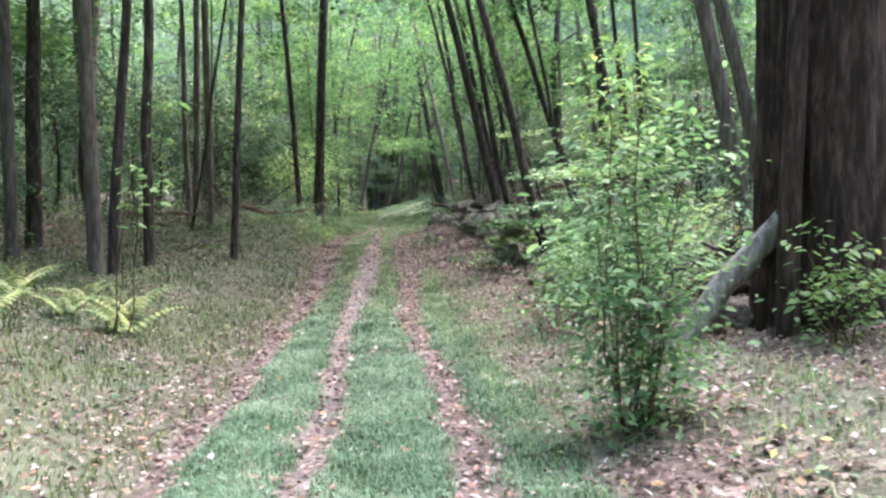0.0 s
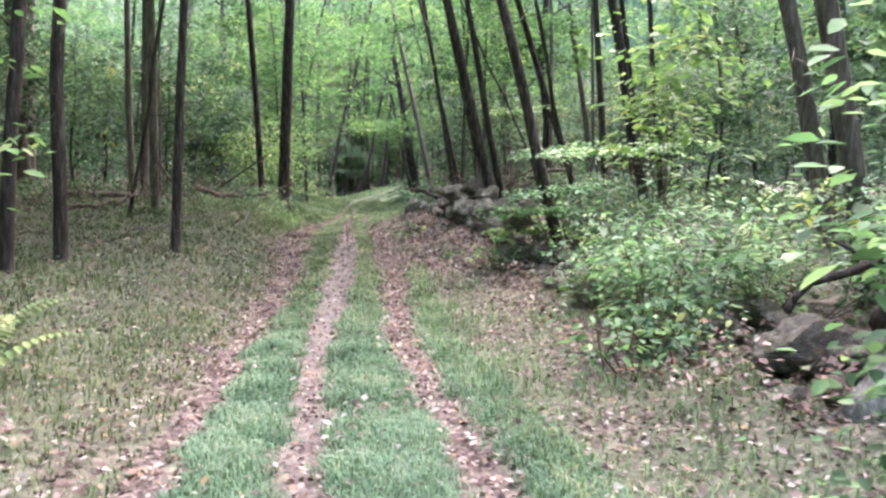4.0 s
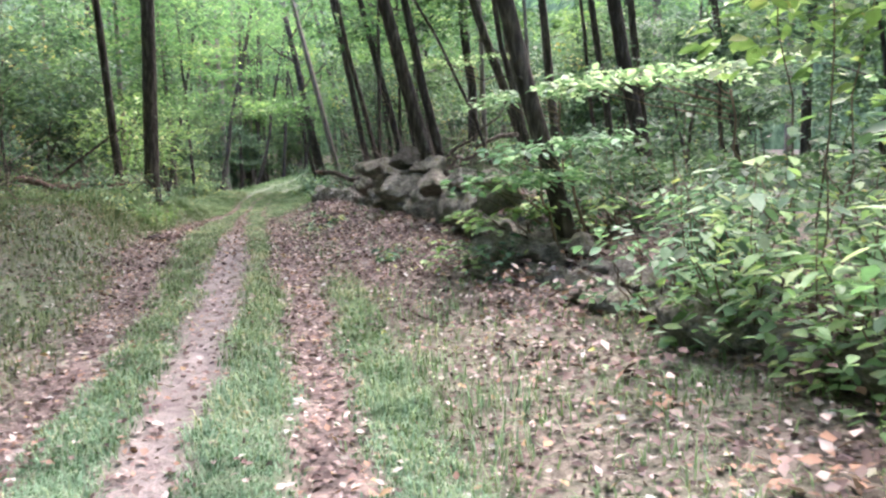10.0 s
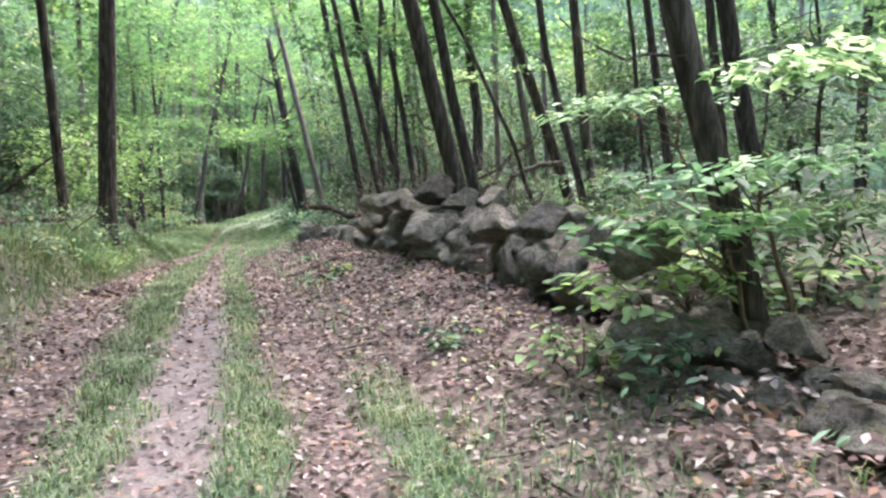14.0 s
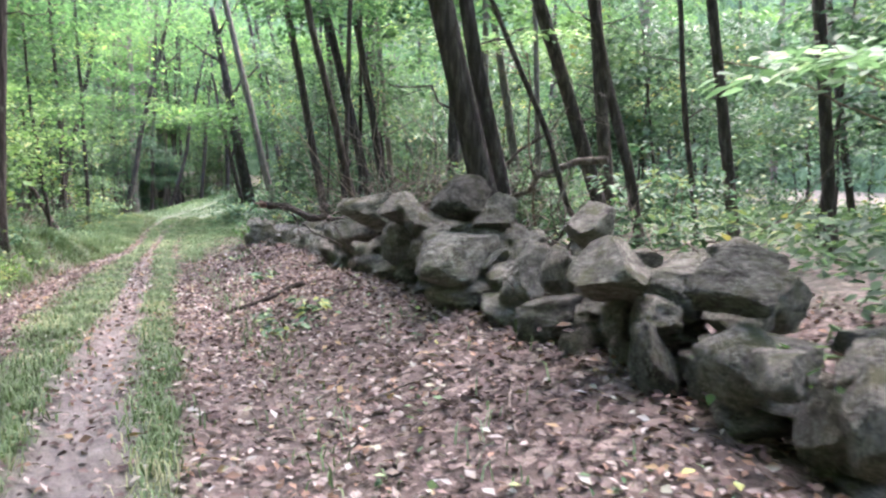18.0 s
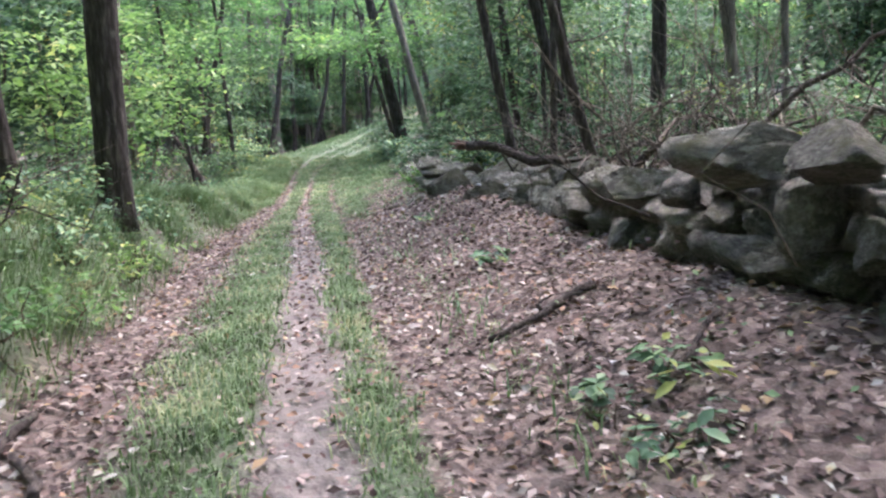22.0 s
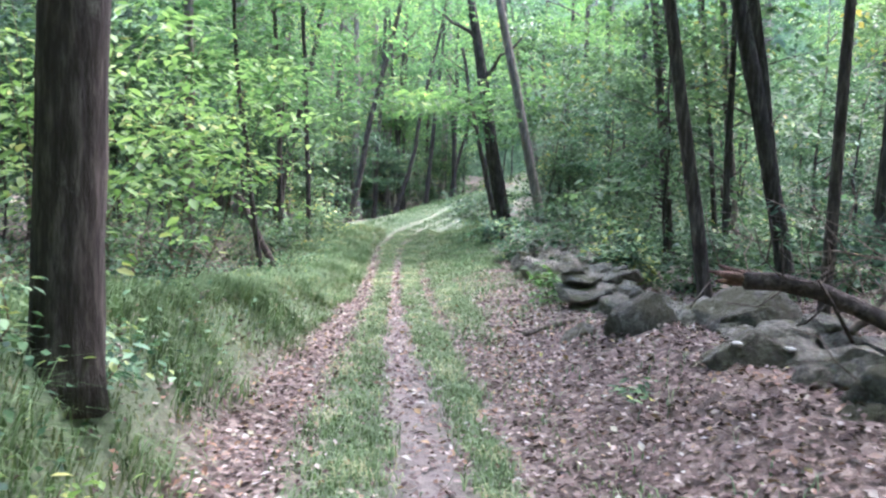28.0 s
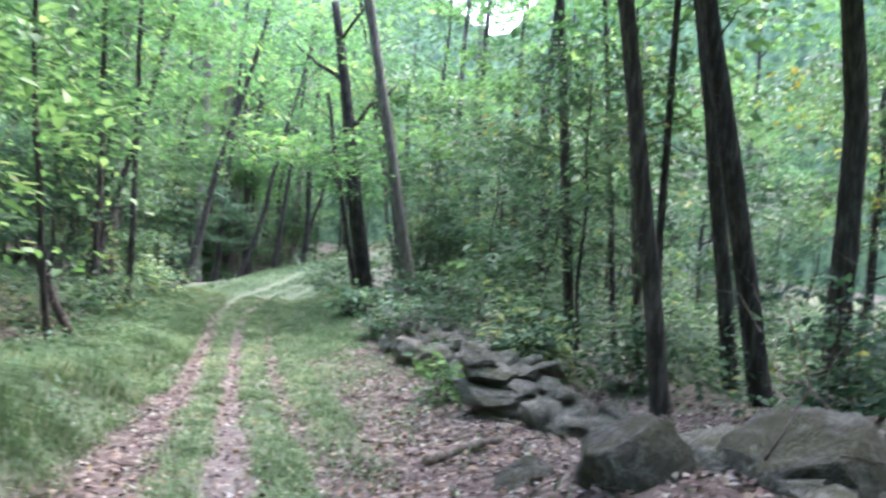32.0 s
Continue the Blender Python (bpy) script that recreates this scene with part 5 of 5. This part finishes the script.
torn_limb = dead_branch("fallen_log", "broken dead limb with a splintered reddish end over the rocks", (1.48, 30.95, 1.3), (2.75, 28.9, 0.95), 0.06, 0.05, 6, 3, 0.05, BARK_DARK)
for k, (dx, dz) in enumerate(((-0.26, 0.06), (-0.2, -0.01), (-0.16, 0.1))):
    part_of("splinter", tubes_mesh("splinter", [tube([(0.05, 0, 0.01 * k), (dx * 0.5, 0.03 * k, dz * 0.6), (dx, 0.05 * k, dz)], [0.05, 0.032, 0.006], 6, 0.1, k)], TORN), torn_limb, "splintered reddish wood")
dead_branch("fallen_branch", "thin pale dead branch arching over the boulders", (2.81, 29.9, 0.83), (1.4, 31.1, 0.16), 0.022, 0.01, 7, 3, 0.06, BARK_DEAD)
dead_branch("fallen_branch", "bare arching dead branch above the rocks", (4.84, 31.78, 1.36), (2.55, 33.6, 0.52), 0.05, 0.015, 8, 5, 0.1, BARK_DARK)
dead_branch("leaning_snag", "dead dark trunk leaning at the edge of the wood", (-3.49, 44.67, 0.03), (-4.48, 45.35, 1.63), 0.09, 0.07, 9, 1, 0.03, BARK_DARK)
dead_branch("stub", "pale dead stub standing at the edge of the wood", (-4.73, 75.0, -0.08), (-4.68, 75.0, 1.86), 0.16, 0.13, 10, 0, 0.01, BARK_DEAD)
dead_branch("fallen_log", "old log lying in brown dead leaves on the bank", (-8.16, 25.1, 1.12), (-5.39, 25.26, 1.1), 0.09, 0.06, 11, 3, 0.04, BARK_DEAD)
dead_branch("leaning_snag", "thin dead trunk leaning through the thicket", (-4.15, 26.61, 1.31), (-2.7, 26.17, 2.27), 0.03, 0.016, 12, 1, 0.012, BARK_DARK)
dead_branch("fallen_branch", "weathered grey dead branches in a tangle by a grey tree", (-5.82, 19.93, 0.96), (-4.28, 20.53, 1.33), 0.04, 0.015, 13, 5, 0.08, BARK_DEAD)
dead_branch("fallen_branch", "weathered grey dead branch leaning on a trunk", (-4.41, 21.11, 1.96), (-3.74, 21.48, 0.92), 0.035, 0.02, 14, 2, 0.05, BARK_DEAD)
dead_branch("fallen_branch", "tangle of bare dead branches behind the wall", (5.03, 25.26, 1.98), (3.07, 27.13, 0.75), 0.05, 0.012, 15, 9, 0.12, BARK_DEAD)
dead_branch("fallen_branch", "bare grey brushwood piled behind the wall", (2.8, 25.1, 0.84), (3.96, 28.34, 1.37), 0.04, 0.012, 16, 9, 0.12, BARK_DEAD)
dead_branch("fallen_branch", "bare grey brushwood piled behind the boulders", (2.72, 28.51, 0.68), (4.84, 29.78, 1.23), 0.045, 0.012, 17, 9, 0.12, BARK_DEAD)
dead_branch("fallen_branch", "dark dead limb arching over stones in the bushes", (2.85, 9.0, 0.72), (4.4, 9.0, 1.3), 0.028, 0.05, 18, 3, 0.05, BARK_DARK)
dead_branch("fallen_branch", "forked dark dead limb rising over stones in the bushes", (3.55, 9.05, 1.12), (4.5, 9.1, 1.75), 0.05, 0.035, 64, 3, 0.05, BARK_DARK)
dead_branch("fallen_branch", "long dark dead branch arching over the brushwood", (2.9, 29.0, 1.0), (5.3, 27.6, 2.5), 0.045, 0.015, 61, 6, 0.12, BARK_DARK)
dead_branch("fallen_branch", "dark dead branch lying across the brushwood", (2.7, 30.4, 0.9), (5.2, 29.2, 1.5), 0.05, 0.02, 62, 5, 0.1, BARK_DARK)
dead_branch("fallen_branch", "bare grey dead branch leaning over the boulders", (2.5, 31.6, 0.75), (4.6, 30.6, 1.9), 0.035, 0.012, 63, 6, 0.1, BARK_DEAD)
dead_branch("fallen_log", "pale lichen-covered leaning log beside the stones", (2.5, 7.55, 0.25), (3.58, 7.5, 1.62), 0.13, 0.1, 19, 0, 0.02, BARK_PALE)
dead_branch("fallen_log", "sawn log end among stones and dead leaves", (3.12, 8.2, 0.77), (4.0, 9.3, 0.72), 0.12, 0.11, 20, 0, 0.02, BARK_BIG)


def brush_pile(label, x, y, sx, sy, h, n, seed):
    """A tangle of thin dead branches."""
    thing = tagged(new("brush_pile"), label, "brushwood", "piles of dead brushwood")
    z = float(land(x, y))
    thing.location = (x, y, z)
    r = np.random.default_rng(seed)
    for k in range(n):
        a = np.array([r.normal(0, sx), r.normal(0, sy), r.uniform(-0.02, 0.3 * h)])
        d = np.array([r.normal(0, sx), r.normal(0, sy), r.uniform(0.1, 1.0) * h])
        d = d / np.linalg.norm(d) * r.uniform(0.6, 1.7) * max(1.0, h / 1.4)
        r0 = r.uniform(0.005, 0.014) * max(1.0, h / 1.8)
        line = wander(a, a + d, 8, 0.1, seed + k)
        line[:, 2] += np.sin(np.linspace(0, np.pi, 8)) * 0.12 * h * r.uniform(-0.3, 1.0)
        fork = line[5] + d * 0.3 + r.normal(0, 0.16, 3) * np.linalg.norm(d)
        part_of("branch", tubes_mesh("branch", [tube(line, np.linspace(r0, r0 * 0.25, 8), 5), tube(wander(line[4], fork, 5, 0.03, seed + k + 500), np.linspace(r0 * 0.5, r0 * 0.15, 5), 4)], BARK_DEAD if k % 4 else BARK_LOG), thing)


brush_pile("grey dead brushwood in the thicket by the bank", -4.41, 37.92, 1.0, 1.2, 1.2, 40, 11)
brush_pile("thin dead branches under the saplings", -4.72, 34.42, 1.0, 1.2, 1.2, 36, 12)
brush_pile("thin dead branches under the saplings beyond a leaning trunk", -4.64, 43.94, 1.0, 1.2, 1.1, 30, 13)
brush_pile("tangle of thin grey dead branches behind the stone wall", 3.6, 25.92, 0.8, 1.4, 1.5, 42, 1)
brush_pile("tall tangle of bare arching dead branches behind the stone wall", 3.7, 28.2, 0.9, 1.3, 2.0, 46, 41)
brush_pile("tall tangle of bare dead branches under a leaning tree", 4.5, 30.2, 1.0, 1.3, 2.0, 46, 42)
brush_pile("bare dead branches over the boulders beside a slim tree", 3.6, 32.4, 0.9, 1.0, 1.4, 32, 43)
brush_pile("pale dead branches leaning against a scarred grey trunk", -4.37, 20.96, 0.6, 0.6, 1.9, 26, 9)
brush_pile("reddish rotten brushwood on the bank in the wood", -6.56, 24.77, 1.2, 0.7, 0.6, 40, 10)
brush_pile("heap of bare dead twigs behind the boulders", 3.43, 28.79, 0.8, 1.4, 1.2, 36, 2)
brush_pile("heap of bare dead twigs beside a slim tree", 3.34, 31.5, 0.7, 1.1, 0.9, 28, 3)
brush_pile("thin dead branches around the foot of a leaning tree", 3.34, 23.15, 0.5, 0.9, 0.9, 22, 4)
brush_pile("brown brushwood heap at the edge of the wood", -5.9, 20.67, 1.2, 0.8, 0.8, 30, 5)
brush_pile("dead branches lying around tree feet", -5.39, 16.28, 1.3, 1.0, 0.5, 22, 6)
brush_pile("dead twigs at the edge of the wood", -5.45, 27.47, 1.0, 0.8, 0.35, 24, 17)
brush_pile("dead twigs among stones under the bushes", 3.71, 9.44, 0.6, 0.6, 0.8, 18, 8)
undergrowth("far_undergrowth", "undergrowth covering the far slope", 40000, 35, -16, 22, 84, 126, lambda x, y: clumpy(x, y) * np.where((x > rut("L", y) - 1) & (x < rut("R", y) + 1), 0.1, 1), 0.9, 0.26, LEAF_UNDER)

undergrowth("dry_weeds", "dry brown weeds at the foot of the stone wall", 3000, 36, 2.0, 3.4, 15.5, 30, lambda x, y: np.clip(ripple(x * 2.1, y * 1.4) + 0.1, 0, 1), 0.3, 0.09, LITTER)
# two pale scars on the rounded boulder, bare rock without lichen
m_scar, nt_scar, b_scar = material("fresh_rock", 0.8)
nt_scar.links.new(ramp(nt_scar, noise_tex(nt_scar, coords(nt_scar), 6, 4), [(0.35, (0.35, 0.35, 0.32)), (0.6, (0.6, 0.6, 0.56))]), b_scar.inputs["Base Color"])
for lx, ly in ((0.5, -0.55), (-0.62, -0.5)):
    top = max((v.co for v in pale_boulder.data.vertices if abs(v.co.x - lx) < 0.16 and abs(v.co.y - ly) < 0.16), key=lambda c: c.z - c.y)
    bm = bmesh.new()
    bmesh.ops.create_icosphere(bm, subdivisions=2, radius=0.1)
    for v in bm.verts:
        v.co *= 1 + 0.5 * noise.noise(v.co * 18 + Vector((lx, 0, 0)))
        v.co.z *= 0.6
    me = bpy.data.meshes.new("scar")
    bm.to_mesh(me)
    bm.free()
    me.materials.append(m_scar)
    part_of("scar", smooth(me), pale_boulder, "white scar of bare rock", Matrix.Translation(top))

# thin sticks scattered on the litter
stick_rng = np.random.default_rng(91)
for n in range(34):
    sy = stick_rng.uniform(3, 45)
    sx = float(rut("R", sy)) + stick_rng.uniform(0.2, 2.0) if n % 4 else float(rut("L", sy)) - stick_rng.uniform(0.1, 0.5)
    sa, sl = stick_rng.uniform(0, 6.28), stick_rng.uniform(0.2, 0.7)
    dead_branch("stick", "thin dead stick lying on the fallen leaves", (sx, sy, 0), (sx + sl * math.cos(sa), sy + sl * math.sin(sa), 0), 0.009, 0.005, 200 + n, n % 2, 0.008, BARK_DEAD if n % 3 else BARK_DARK, True)

undergrowth("weeds", "broad-leaved weeds growing through the long grass on the bank", 20000, 37, -6, -1.8, 23, 52, lambda x, y: np.clip(ripple(x * 1.4 + 2, y * 1.1) * 1.5 + 0.1, 0, 1) * step(0.4, 0.8, rut("L", y) - x) * (1 - step(2.4, 3.6, rut("L", y) - x)), 0.38, 0.075, LEAF_BUSH)
undergrowth("seedlings", "small green seedlings and dead stems under the trees by the bank", 16000, 38, -9, -3.6, 24, 56, lambda x, y: clumpy(x, y) * step(2.2, 3.4, rut("L", y) - x), 0.5, 0.1, LEAF_UNDER)

dead_branch("fallen_branch", "short dark broken stick across another one", (-1.68, 23.6, 0), (-1.9, 24.05, 0), 0.026, 0.022, 55, 0, 0.01, BARK_DARK, True)
dead_branch("fallen_branch", "short dark stick on the leaves before two others", (-2.07, 23.35, 0), (-1.75, 23.42, 0), 0.022, 0.018, 58, 0, 0.01, BARK_DARK, True)
dead_branch("fallen_log", "torn reddish rotten log lying on the bank in the wood", (-4.7, 26.2, 1.3), (-3.35, 25.9, 1.14), 0.075, 0.045, 56, 7, 0.03, TORN)
brush_pile("reddish rotten brushwood under a torn log on the bank", -3.9, 26.1, 0.5, 0.25, 0.35, 26, 44)
dead_branch("fallen_log", "weathered split log lying on the bank in the wood", (-3.6, 26.1, 1.14), (-2.75, 26.15, 1.18), 0.05, 0.03, 57, 4, 0.03, TORN)
undergrowth("dry_weeds", "dry brown weed stems on the verge before the bushes", 5000, 39, 1.6, 3.2, 7.5, 16.5, lambda x, y: np.clip(ripple(x * 1.7, y * 1.9) + 0.2, 0, 1) * step(0.9, 1.6, x - rut("R", y)), 0.32, 0.08, LITTER)

for n, (x, y, h, sp) in enumerate(((4.38, 9.85, 1.3, 0.6), (5.06, 9.14, 1.3, 0.7), (5.51, 10.66, 1.6, 0.8), (4.74, 11.07, 1.4, 0.7), (6.11, 9.44, 1.5, 0.8))):
    shrub("airy green shrub among mossy stones and dead wood", x, y, sp, h, 70, 10, 0.1, LEAF_BUSH if n in (1, 3) else LEAF_PALE, 160 + n, 6, 0.1, group="bushes along the wall")
for n, (x, y) in enumerate(((0.78, 23.68), (1.19, 23.86), (0.87, 23.25), (1.32, 18.3), (1.12, 27.82), (1.05, 31.7))):
    shrub("small clump of green seedlings in the leaf litter", x, y, 0.2, 0.16, 9, 7, 0.09, LEAF_BUSH, 180 + n, 3, 0.3, "seedling", 0.14, group="seedlings in the litter")
